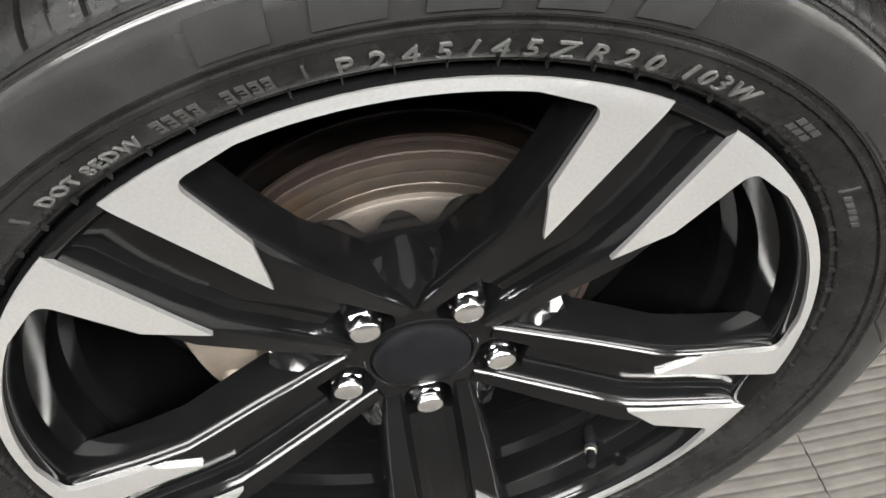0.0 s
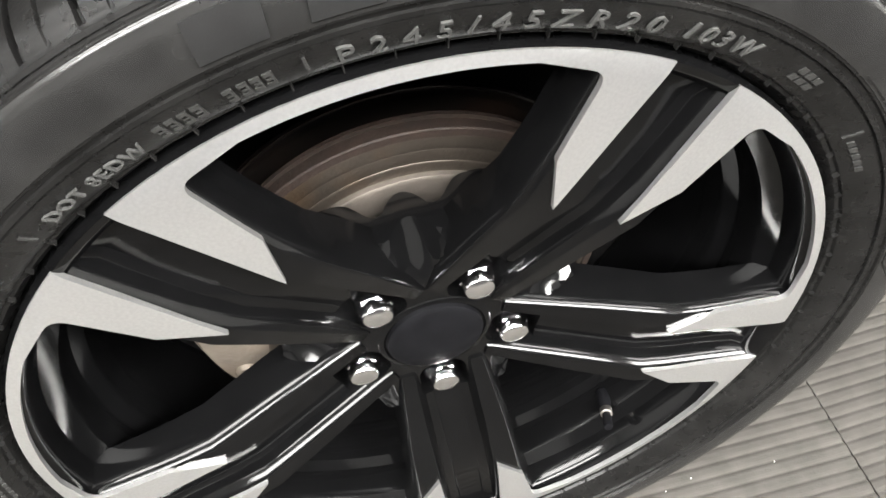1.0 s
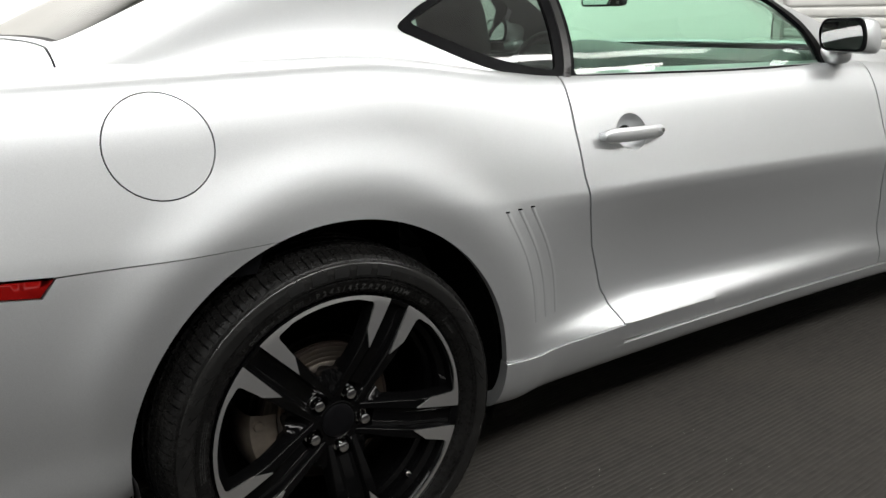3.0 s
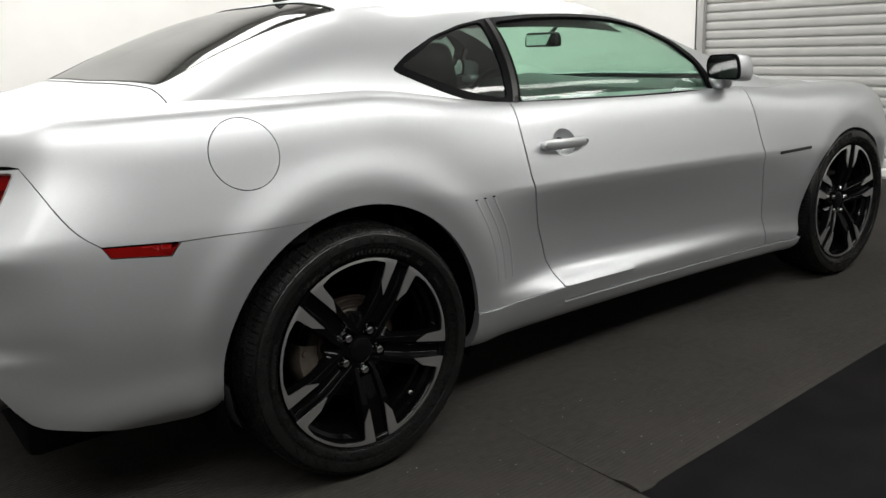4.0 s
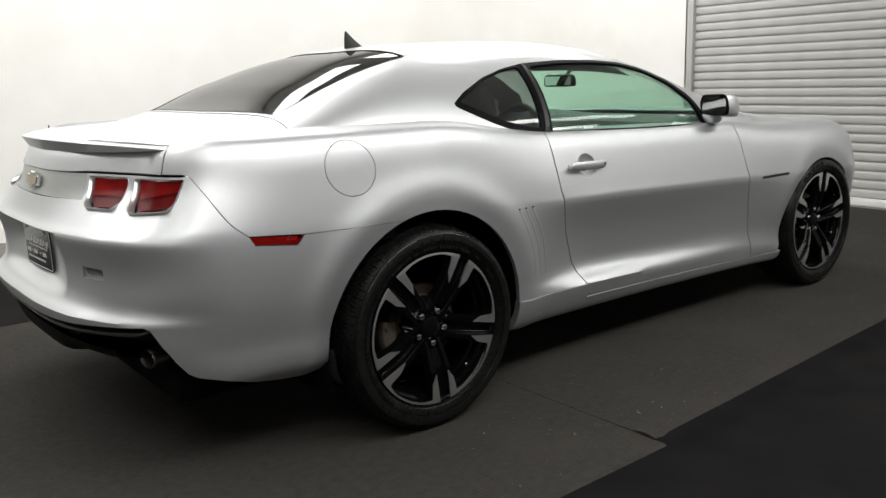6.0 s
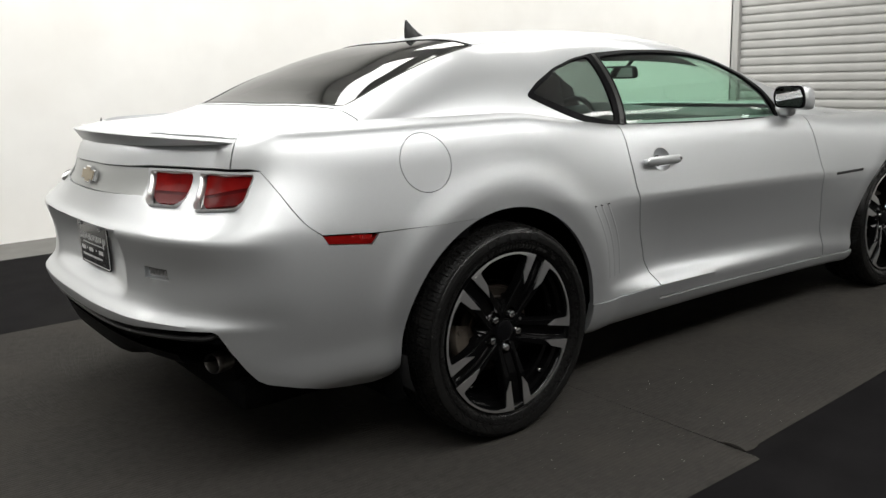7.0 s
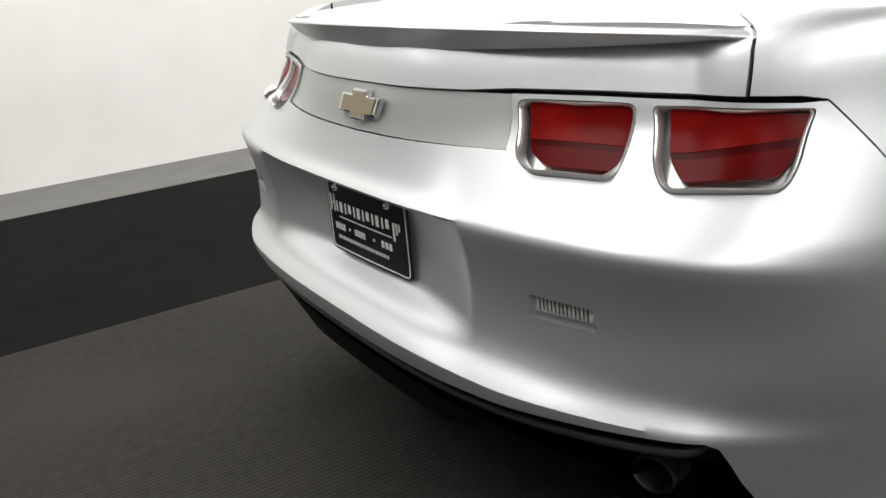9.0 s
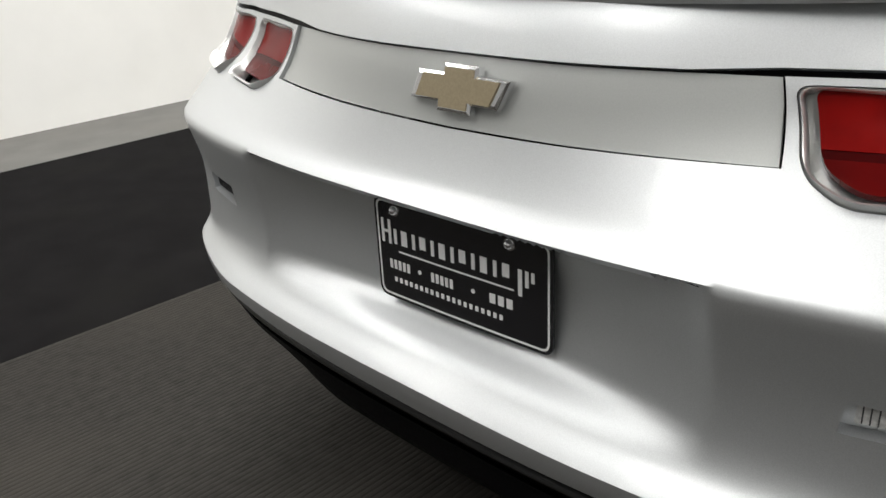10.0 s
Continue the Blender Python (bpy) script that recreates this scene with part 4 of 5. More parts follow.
def build_wheel():
    wheel = put("wheel", wheel_mesh(), GLOSS, car, "gloss black five-spoke alloy wheel with machined faces", 32)
    sp0 = part("spoke", spoke_mesh(), GLOSS, wheel, "", 32)
    for i in range(5):
        ob = sp0 if i == 0 else new("spoke", sp0.data)
        ob.parent = wheel
        ob.rotation_euler = (0, 0, radians(SPOKE + 72 * i))
    P, F, N = machined_face()
    first = None
    for i in range(5):
        if first is None:
            first = shell("machined_face", P, F, N, .004, MACHINED, wheel, "bright machined aluminium face")
            ob = first
        else:
            ob = tagged(new("machined_face", first.data), "bright machined aluminium face")
            ob.parent = wheel
        ob.rotation_euler = (0, 0, radians(SPOKE + 72 * i))
    n0 = None
    for i in range(5):
        a = radians(SPOKE + 72 * i)
        if n0 is None:
            n0 = part("lug_nut", nut(), CHROME, wheel, "chrome lug nut", 30)
            ob = n0
        else:
            ob = tagged(new("lug_nut", n0.data), "chrome lug nut")
            ob.parent = wheel
        ob.matrix_basis = pose(.0605 * math.cos(a), .0605 * math.sin(a), .012, 0, 0, 17 * i) @ Matrix.Diagonal((1.15, 1.15, 1.08, 1))
    bm = bmesh.new()
    revolve(bm, [(.0001, -.0322), (.020, -.0324), (.033, -.0330), (.0355, -.0345), (.0362, -.039)], 60)
    part("center_cap", bm, TRIM, wheel, "plain satin black center cap", 50)
    bm = bmesh.new()
    va = radians(-48.5)
    revolve(bm, [(.0001, .030), (.0035, .030), (.0042, .028), (.0042, .020), (.0036, .018), (.0036, .012), (.0052, .010), (.0062, 0), (.0072, -.004)], 16,
            m=Matrix.Translation((.245 * math.cos(va), .245 * math.sin(va), -.047)) @ Matrix.Rotation(va + math.pi / 2, 4, "Z") @ Matrix.Rotation(radians(-27), 4, "X") @ Matrix.Diagonal((1, 1, 1.35, 1)))
    part("valve_stem", bm, TRIM, wheel, "black rubber valve stem")
    bm = bmesh.new()
    revolve(bm, [(.0040, .0175), (.0056, .0170), (.0056, .0125), (.0040, .0120)], 16,
            m=Matrix.Translation((.245 * math.cos(va), .245 * math.sin(va), -.047)) @ Matrix.Rotation(va + math.pi / 2, 4, "Z") @ Matrix.Rotation(radians(-27), 4, "X") @ Matrix.Diagonal((1, 1, 1.35, 1)))
    part("valve_ring", bm, STEEL, wheel, "small steel valve ring")
    tyre = part("tyre", tyre_mesh(), RUBBER, wheel, "worn black tyre with ribbed sidewall", 28)
    writing("letter", "P245/45ZR20", .0165, .2870, 85.0, 1.72, LETTER, wheel, "raised letter of the tyre size")
    writing("letter", "103W", .0155, .2880, 63.3, 1.30, LETTER, wheel, "raised letter of the load rating")
    writing("letter", "DOT 8EDW", .0108, .2890, 123.3, 1.10, LETTER, wheel, "raised letter of the tyre code")
    bm = bmesh.new()
    for a in (115.3, 114.1, 112.9, 111.7, 108.8, 107.5, 106.4, 105.3):
        slab(bm, .2890, .2912, a - .42, a + .42, .0012, 2)
        slab(bm, .2928, .2942, a - .36, a + .30, .0012, 2)
        slab(bm, .2958, .2980, a - .42, a + .42, .0012, 2)
        slab(bm, .2912, .2958, a - .40, a - .18, .0012, 1)
    for a in (102.2, 132.0):
        slab(bm, .2895, .2985, a - .13, a + .13, .0012, 1)
    for a in (51.7, 50.3, 48.9):
        slab(bm, .2895, .2935, a - .45, a + .45, .0010, 1)
        slab(bm, .2950, .2990, a - .45, a + .45, .0010, 1)
    for a in (34.9, 33.5, 32.1, 30.7, 29.3):
        slab(bm, .2905, .2945, a - .40, a + .40, .0010, 1)
    slab(bm, .2895, .3005, 36.5, 36.8, .0010, 1)
    for a in np.arange(160, 183, 1.1):
        slab(bm, .2895, .2915, a - .38, a + .38, .0008, 1)
        slab(bm, .2940, .2960, a - .42, a + .36, .0008, 1)
        slab(bm, .2985, .3005, a - .30, a + .42, .0008, 1)
    tagged(part("raised_marking", bm, RUBBER_TEXT, wheel, "rows of small raised marks"), kind="stuff")
    # band laid over the sidewall to carry its painted sheen
    bm = bmesh.new()
    rs = np.linspace(.3135, .3418, 12)
    revolve(bm, [(.3130, side_z(.3130) - .001)] + [(r, side_z(r) + .0004) for r in rs] + [(.3422, side_z(.3422) - .001)], 240)
    part("sidewall_band", bm, RUBBER_BAND, wheel, "glossy band round the sidewall, paler for its sheen", 60)
    for k, a in enumerate((106.2, 97.8, 89.6, 81.4, 73.4)):
        bm = bmesh.new()
        slab(bm, .3170, .3365, a - 2.7, a + 2.7, .0018, 5, lean=-25)
        part("maker_block", bm, RUBBER_MATT, wheel, "plain raised block of the maker's mark")
    bm = bmesh.new()
    for c, d in ((40, -1), (142, 1), (216, 1), (288, -1)):
        for k in range(6):
            a = c + d * k * 6.5
            slab(bm, .3150, .3415, a, a + .55, .0010, 2, lean=d * 330)
            slab(bm, .3150, .3160, a - 6.5 * d * .5 - 2.5, a - 6.5 * d * .5 + 2.5, .0008, 3)
        for k in range(4):
            slab(bm, .3300, .3325, c + d * (3 + k * 6.5), c + d * (3 + k * 6.5) + .5, .0012, 1)
            slab(bm, .3260, .3285, c + d * (3.3 + k * 6.5), c + d * (3.3 + k * 6.5) + .5, .0012, 1)
    for a in np.arange(0, 360, 4.7368):
        slab(bm, .2790, .2830, a, a + .12, .0012, 1)
    tagged(part("sidewall_ribs", bm, RUBBER, wheel), kind="stuff")
    return wheel


WHEEL_Y, FRONT_X, FRONT_Y = -.955, 2.800, -.885
wheel = build_wheel()
wheel.matrix_basis = pose(.003 / CAR, WHEEL_Y / CAR, .364 / CAR, 90, 0, 0) @ Matrix.Diagonal((1 / CAR, 1 / CAR, 1 / CAR, 1))
copy_thing(wheel, pose(FRONT_X / CAR, FRONT_Y / CAR, .364 / CAR, 90, 0, 0) @ pose(0, 0, 0, 0, 0, 23))
copy_thing(wheel, pose(.003 / CAR, -WHEEL_Y / CAR, .364 / CAR, 90, 0, 180) @ pose(0, 0, 0, 0, 0, 20))
copy_thing(wheel, pose(FRONT_X / CAR, -FRONT_Y / CAR, .364 / CAR, 90, 0, 180) @ pose(0, 0, 0, 0, 0, 55))

# brakes, at the four wheels
def brake(x, y, s):
    m = pose(x / CAR, y / CAR, .364 / CAR, 90, 0, 0 if s > 0 else 180) @ Matrix.Diagonal((.95 / CAR, .95 / CAR, 1 / CAR, 1)) @ Matrix.Translation((0, 0, -.009))
    bm = bmesh.new()
    revolve(bm, [(.030, -.0785), (.060, -.0785), (.0615, -.0795), (.086, -.0795), (.0875, -.0785), (.112, -.0785), (.1145, -.0800), (.1155, -.0835)], 72)
    part("brake_hat", bm, IRON, car, "dull iron brake disc hat", m=m)
    bm = bmesh.new()
    prof = [(.1150, -.0845)]
    for r0, r1, z in ((.1155, .1245, -.0832), (.1248, .1360, -.0835), (.1363, .1470, -.0832)):
        prof += [(r0, z - .0003), (r0 + .0010, z), (r1 - .0010, z), (r1, z - .0003)]
    revolve(bm, prof + [(.148, -.085)], 72)
    part("brake_disc", bm, WORN_IRON, car, "used iron brake disc with worn rings", m=m)
    bm = bmesh.new()
    revolve(bm, [(.1468, -.0842), (.1480, -.0826), (.1535, -.0828), (.1545, -.0840), (.1545, -.0875), (.1500, -.0880), (.1500, -.0980), (.1530, -.0985), (.1530, -.1020), (.10, -.1025)], 72)
    part("rust_ring", bm, RUST, car, "rusty edge of the brake disc", m=m)
    bm = bmesh.new()
    revolve(bm, [(.100, -.122), (.150, -.120), (.160, -.116), (.1655, -.110), (.1675, -.110), (.1680, -.113), (.162, -.120), (.150, -.1245), (.10, -.126)], 72)
    part("dust_shield", bm, SHIELD_IRON, car, "dark brake dust shield with a rusty rim", m=m)
    bm = bmesh.new()
    rows = []
    for a in np.linspace(166, 212, 9):
        ca, sa = math.cos(radians(a)), math.sin(radians(a))
        k = 1 - .25 * abs((a - 189) / 23) ** 2
        rows.append([(r * ca, r * sa, z) for r, z in ((.114, -.090), (.120, -.074 - .006 * (1 - k) * 4), (.150, -.070 - .010 * (1 - k) * 2), (.178, -.076), (.188 - .01 * (1 - k), -.092), (.192, -.150), (.185, -.160))])
    loft(bm, rows)
    for a in (174, 204):
        revolve(bm, [(.0001, .012), (.010, .012), (.012, .009), (.012, -.02)], 14, m=Matrix.Translation((.160 * math.cos(radians(a)), .160 * math.sin(radians(a)), -.081)))
    c = part("brake_caliper", bm, CAST, car, "pale cast metal brake caliper", 40, m=m)
    bm = bmesh.new()
    revolve(bm, [(.24, -.15), (.24, -.20), (.02, -.20)], 48)
    part("backing_plate", bm, LINER, car, m=m)


brake(.003, WHEEL_Y, 1)
brake(FRONT_X, FRONT_Y, 1)

# ---- tail details ----
def clip_v(loop_, v, sign):
    """The part of a loop above (1) or below (-1) a height."""
    o = []
    for a, b in zip(loop_, list(loop_[1:]) + [loop_[0]]):
        da, db = sign * (a[1] - v), sign * (b[1] - v)
        if da >= 0:
            o.append(np.array(a))
        if da * db < 0:
            o.append(np.array(a) + (np.array(b) - np.array(a)) * da / (da - db))
    return o


def tail_lamp(loop_pts, flip, lift):
    lamp = panel("tail_light", side, SV, flip(lamp_loop(loop_pts)), [], POCKET, car, .012, 0, .034, label="red tail light in a chrome surround")
    k = np.array(loop_pts)
    lens = [(k[:, 0].max() - (k[:, 0].max() - u) * .89 - .005, v - lift + (.17 * (k[:, 1].max() - v) if v < 9.3 else 0)) for u, v in loop_pts]
    k = np.array(lens)
    lo, hi = k.min(0), k.max(0)

    def swell(uv):
        a = np.clip((np.abs(uv[:, 0]) - lo[0]) / (hi[0] - lo[0]), 0, 1)
        b = np.clip((uv[:, 1] - lo[1]) / (hi[1] - lo[1]), 0, 1)
        return .004 * np.sqrt(np.clip(a * (1 - a) * 4, 0, 1)) * np.clip(b * 3, 0, 1)
    whole = lamp_loop(lens, .018)
    c1, c2 = (lo[1] + k * (hi[1] - lo[1]) for k in (.25, .33))
    # one lens cut in three, so darker reds paint its shading
    panel("lens", side, SV, flip(clip_v(whole, c2, 1)), [], LENS, lamp, .010, .012, .010, label="red lens", bulge=swell)
    panel("lens_band", side, SV, flip(clip_v(clip_v(whole, c2, -1), c1, 1)), [], LENS_DARK, lamp, .010, .012, .0112, label="band of painted shade across the lens", bulge=swell)
    panel("lower_lens", side, SV, flip(clip_v(whole, c1, -1)), [], LENS_LOW, lamp, .010, .012, .0105, label="lower part of the lens in a shaded red", bulge=swell)
    # thin bright rim
    bm = bmesh.new()
    lp = [tuple(q) for q in resample([np.array(q) * np.array([1, SV]) for q in lamp_loop(loop_pts)], .008)]
    uv = np.array(lp) / np.array([1, SV])
    if flip is flip_u:
        uv = uv * np.array([-1, 1])
    P, N = side(uv[:, 0], uv[:, 1]), normals(side, uv)
    N = N * np.sign((N * (P - np.array([1.25, 0, .62]))).sum())
    c3 = P.mean(0)
    rows = []
    for p, n in zip(P, N):
        i = (c3 - p) - n * np.dot(c3 - p, n)
        i /= np.linalg.norm(i)
        low = .011 * float(smooth(-.025, -.055, p[2] - c3[2]))
        rows.append([tuple(p - n * .004 + i * .001), tuple(p + n * (.001 + low) + i * .003), tuple(p + n * (low - .001) + i * .006), tuple(p - n * .02 + i * .009)])
    loft(bm, rows + rows[:1])
    part("chrome_rim", bm, POCKET, lamp, "thin chrome rim", 60)


ident = lambda p: p
for flip in (ident, flip_u):
    tail_lamp(LAMP_IN, flip, .06)
    tail_lamp(LAMP_OUT, flip, .06)
    r = panel("reversing_light", side, SV, flip(rev), [], PAINT, car, .012, 0, .02, label="small clear reversing light set in the bumper")
    panel("lens", side, SV, flip(rounded([(.526, 5.93), (.632, 5.93), (.627, 5.62), (.525, 5.59)], .008)), [], CLEAR, r, .006, .004, .009, label="clear ribbed lens")
    bm = bmesh.new()
    for k in range(13):
        u = (.532 + k * .0074) * (1 if flip is ident else -1)
        a, b = side(np.array([u, u]), np.array([5.62, 5.92]))
        n = normals(side, np.array([[u, 5.5]]))[0]
        n = n * (1 if n[0] < 0 else -1)
        box(bm, (-.0007, -.0012, 0), (.0007, .0012, float(np.linalg.norm(b - a))), .0005, 1,
            Matrix.Translation(Vector(a - n * .0075)) @ Vector(b - a).to_track_quat("Z", "Y").to_matrix().to_4x4())
    part("lens_rib", bm, GUARD, r)
    mk = [on_x(-.660, .795), on_x(-.644, .771), on_x(-.509, .754), on_x(-.486, .780)]
    panel("side_marker", side, SV, flip(mk), [], LENS, car, .012, .01, .003, label="slim red side marker light")

# recess for the plate: a shallow tray edge pressed in the bumper
def tail_point(y, z, out=0.0):
    uv = on_y(abs(y), z) * np.array([1 if y < 0 else -1, 1])
    n = normals(side, np.array([uv]))[0]
    n = n if n[0] < 0 else -n
    return Vector(side(uv[0], uv[1]) + n * out)


bm = bmesh.new()
tube(bm, [tail_point(y, .800 + .0 * y, .0002) for y in np.linspace(-.365, .365, 30) if abs(y) > .0], .0008, 6)
part("plate_recess_seam", bm, TRIM, bumper)

# spoiler
bm = bmesh.new()
rows = []
for a in [-.715, -.710, -.70] + list(np.linspace(-.68, .68, 47)) + [.70, .710, .715]:
    y, k = a, abs(a)
    h = .009 + .036 * (1 - (k / .715) ** 2)
    e = smooth(.66, .715, k)
    x0 = -1.015 + .39 * k * k + .012 * e
    zt = 1.092 - .040 * k * k - .004 * e
    rows.append([(x0 + .21, y, 1.082 + .020 * (1 - (k / .75) ** 2)), (x0 + .12, y, zt + .002), (x0 + .05, y, zt + .003), (x0 + .010, y, zt), (x0 + .002, y, zt - .0025), (x0, y, zt - .006),
                 (x0 + .003, y, zt - .010), (x0 + .020, y, zt - h), (x0 + .055, y, zt - h - .004), (x0 + .10, y, 1.04)])
    rows[-1] = [tuple(p) for p in settle(np.array(rows[-1]))]
loft(bm, rows, closed=True, cap=True)
bmesh.ops.recalc_face_normals(bm, faces=bm.faces)
part("spoiler", bm, PAINT, car, "low silver painted rear lip spoiler", 50)
bm = bmesh.new()
revolve(bm, [(.0001, .014), (.002, .013), (.003, 0)], 10, m=pose(-.86, .46, 1.102, -20, 15, 0))
part("trunk_emblem_pin", bm, TRIM, lid)

# badge: a plain four-armed shape
def badge():
    k = [(-.092, -.020), (-.036, -.020), (-.036, -.033), (.028, -.033), (.028, -.020), (.076, -.020), (.094, .020), (.036, .020), (.036, .033), (-.028, .033), (-.028, .020), (-.078, .020)]
    return k


def badge_mesh(scale, z0, z1, bevel):
    bm = bmesh.new()
    k = badge()
    c = [bm.verts.new((x * scale, y * scale, z0)) for x, y in k]
    f = bm.faces.new(c)
    r = bmesh.ops.extrude_face_region(bm, geom=[f])
    up = [v for v in r["geom"] if isinstance(v, bmesh.types.BMVert)]
    bmesh.ops.translate(bm, vec=(0, 0, z1 - z0), verts=up)
    tf = [q for q in bm.faces if all(v in up for v in q.verts)]
    if bevel:
        bmesh.ops.inset_region(bm, faces=tf, thickness=bevel, depth=bevel * .45)
    bmesh.ops.recalc_face_normals(bm, faces=bm.faces)
    return bm


bp, bq = tail_point(-.005, .944, .0), tail_point(-.005, .917, .0)
up = (bp - bq).normalized()
out = Vector((-1, 0, 0))
out = (out - up * out.dot(up)).normalized()
acr = up.cross(out)
bmx = Matrix((acr, up, out)).transposed().to_4x4()
bmx.translation = bp + out * -.004
bg = part("badge", badge_mesh(.90, 0, .010, .0055), CHROME, car, "chrome and gold badge", 20, m=bmx, smooth_faces=False)
part("badge_face", badge_mesh(.75, .010, .0145, 0), GOLD, bg, "dull gold badge face", 20, smooth_faces=False)

# number plate: black dealer plate with a white border and bars for its writing
plate = empty("number_plate", pose(-1.034, -.001, .687, 90, 0, -87.5), "black dealer plate with white border and pale writing bars", "number plate")
W2, H2 = .1535, .0765
out_loop = rounded([(-W2, -H2), (W2, -H2), (W2, H2), (-W2, H2)], .016, 6)
in_a = rounded([(-W2 + .0045, -H2 + .0045), (W2 - .0045, -H2 + .0045), (W2 - .0045, H2 - .0045), (-W2 + .0045, H2 - .0045)], .013, 6)
in_b = rounded([(-W2 + .0072, -H2 + .0072), (W2 - .0072, -H2 + .0072), (W2 - .0072, H2 - .0072), (-W2 + .0072, H2 - .0072)], .011, 6)


def bow(V, up):
    """The plate follows the bumper: it curves back a little towards its ends."""
    z = up - .08 * V[:, 0] ** 2
    P = np.c_[V, z]
    N = np.zeros_like(P)
    N[:, 2] = 1
    return P, N


def flat_piece(name, loop_, holes, up, depth, material, label="", step=.02):
    V, F = fill(loop_, holes, step)
    P, N = bow(V, up)
    return shell(name, P, F, N, depth, material, plate, label)


flat_piece("panel", out_loop, [], .002, .004, PLATE, "glossy black plate")
flat_piece("border", in_a, [in_b], .0026, .0008, WHITE_INK, "thin white border")


def bar(x0, x1, y0, y1):
    flat_piece("writing_bar", [(x0, y0), (x1, y0), (x1, y1), (x0, y1)], [], .0027, .0007, WHITE_INK, "white bar of writing")


bar(-.141, -.136, .008, .044)
bar(-.127, -.122, .008, .044)
bar(-.136, -.127, .024, .028)
for k in range(6):
    bar(-.116 + k * .0358, -.116 + k * .0358 + .0055, .010, .032)
    bar(-.116 + k * .0358 + .0145, -.116 + k * .0358 + .0255, .010 + .004 * (k % 2), .032)
bar(.102, .108, -.006, .030)
bar(.113, .118, .008, .030)
bar(.122, .127, .016, .030)
bar(-.108, .095, -.0018, .0004)
for x0, n in ((-.128, 5), (-.047, 5), (.056, 3)):
    for k in range(n):
        bar(x0 + k * (.0086 if n == 5 else .0138), x0 + k * (.0086 if n == 5 else .0138) + (.0052 if n == 5 else .0092), -.029, -.0155)
for k in range(20):
    bar(-.1205 + k * .0101, -.1205 + k * .0101 + .0052, -.0490, -.0418)
for x in (-.069, .028):
    V = [(x + .0032 * math.cos(a), -.0215 + .0032 * math.sin(a)) for a in np.linspace(0, 2 * math.pi, 14)[:-1]]
    flat_piece("dot", V, [], .0027, .0007, WHITE_INK)
for x in (-.112, .090):
    bm = bmesh.new()
    revolve(bm, [(.0001, .007), (.003, .0068), (.0058, .0045), (.0065, .001), (.0085, .0008), (.0085, -.001)], 20, m=pose(x, .060, .0024 - .08 * x * x))
    part("screw", bm, CHROME, plate, "bright plate screw", 50)

# black lower insert, lip and underside at the tail
low = [(u, 3.15) for u in np.linspace(-.86, .86, 40)] + [(u, float(np.interp(abs(u), (0, .35, .50, .87), (1.5, 1.55, 2.1, 2.3)))) for u in np.linspace(.87, -.87, 40)]
dif = panel("diffuser", side, SV, low, [], TRIM, car, .03, .01, .028, label="black plastic lower bumper insert")
bm = bmesh.new()
us = np.linspace(-.835, .835, 70)
vl = np.interp(np.abs(us), (0, .35, .69, .80, .835), (2.10, 2.18, 2.46, 2.56, 2.66))
P = side(us, vl)
N = normals(side, np.stack([us, vl], -1))
N = N * np.sign((N * (P - np.array([1.25, 0, .62]))).sum())
tube(bm, [tuple(p - n * (.012 + .02 * smooth(.80, .835, abs(u)))) for p, n, u in zip(P, N, us)], .0075, 10)
part("lip", bm, SATIN, dif, "thin satin black lip")
bm = bmesh.new()
rows = []
for y in np.linspace(-.62, .62, 41):
    k = 1 - smooth(.22, .42, abs(y))
    x = side(*on_y(max(abs(y), .001), .46))[0]
    rows.append([tuple(q) for q in settle(np.array([(x + .022, y, .445), (x + .030, y, .425 - .02 * k), (x + .040, y, .415 - .035 * k), (x + .065, y, .408 - .045 * k), (x + .12, y, .40 - .05 * k), (x + .30, y, .39 - .05 * k)]))])
loft(bm, rows)
part("lower_fin_panel", bm, TRIM, dif)
bm = bmesh.new()
box(bm, (-.86, -.72, .24), (3.45, .72, .34), .03)
box(bm, (-.86, -.66, .30), (-.45, .66, .62), .03)
part("underbody", bm, LINER, car, "black underbody")
# wheel housings
for cx, cy, cz, r in ((ARCH_R[0], -1, ARCH_R[1], ARCH_R[2]), (ARCH_R[0], 1, ARCH_R[1], ARCH_R[2]), (ARCH_F[0], -1, ARCH_F[1], ARCH_F[2]), (ARCH_F[0], 1, ARCH_F[1], ARCH_F[2])):
    bm = bmesh.new()
    revolve(bm, [(r + .004, .900 if cx < 1 else .87), (r + .03, .85), (r + .03, .60), (.05, .58)], 48, -20, 200)
    m = Matrix.Translation((cx, 0, cz)) @ Matrix.Rotation(radians(90), 4, "X")
    if cy > 0:
        m = Matrix.Scale(-1, 4, (0, 1, 0)) @ m
    part("wheel_housing", bm, LINER, car, "black wheel housing", m=m)
# mud guard behind the rear wheel
bm = bmesh.new()
loft(bm, [[(-.405, y, .38), (-.398, y, .31), (-.380, y, .255)] for y in np.linspace(-.80, -.945, 6)])
bmesh.ops.solidify(bm, geom=bm.faces[:], thickness=.004)
part("mud_guard", bm, GUARD, car, "small black plastic mud guard")
# exhaust tips
for y in (-.632, .672):
    bm = bmesh.new()
    turn_out = pose(-.915, y, .396, 0, 90, 16 if y < 0 else -16) @ Matrix.Diagonal((.74, .88, 1, 1))
    revolve(bm, [(.034, .10), (.0345, .02), (.0385, .004), (.041, 0), (.043, .003), (.043, .02), (.044, .16)], 40, m=turn_out)
    revolve(bm, [(.036, .09), (.0001, .09)], 40, m=turn_out)
    part("exhaust_tip", bm, STEEL, car, "round polished steel exhaust tip", 45)

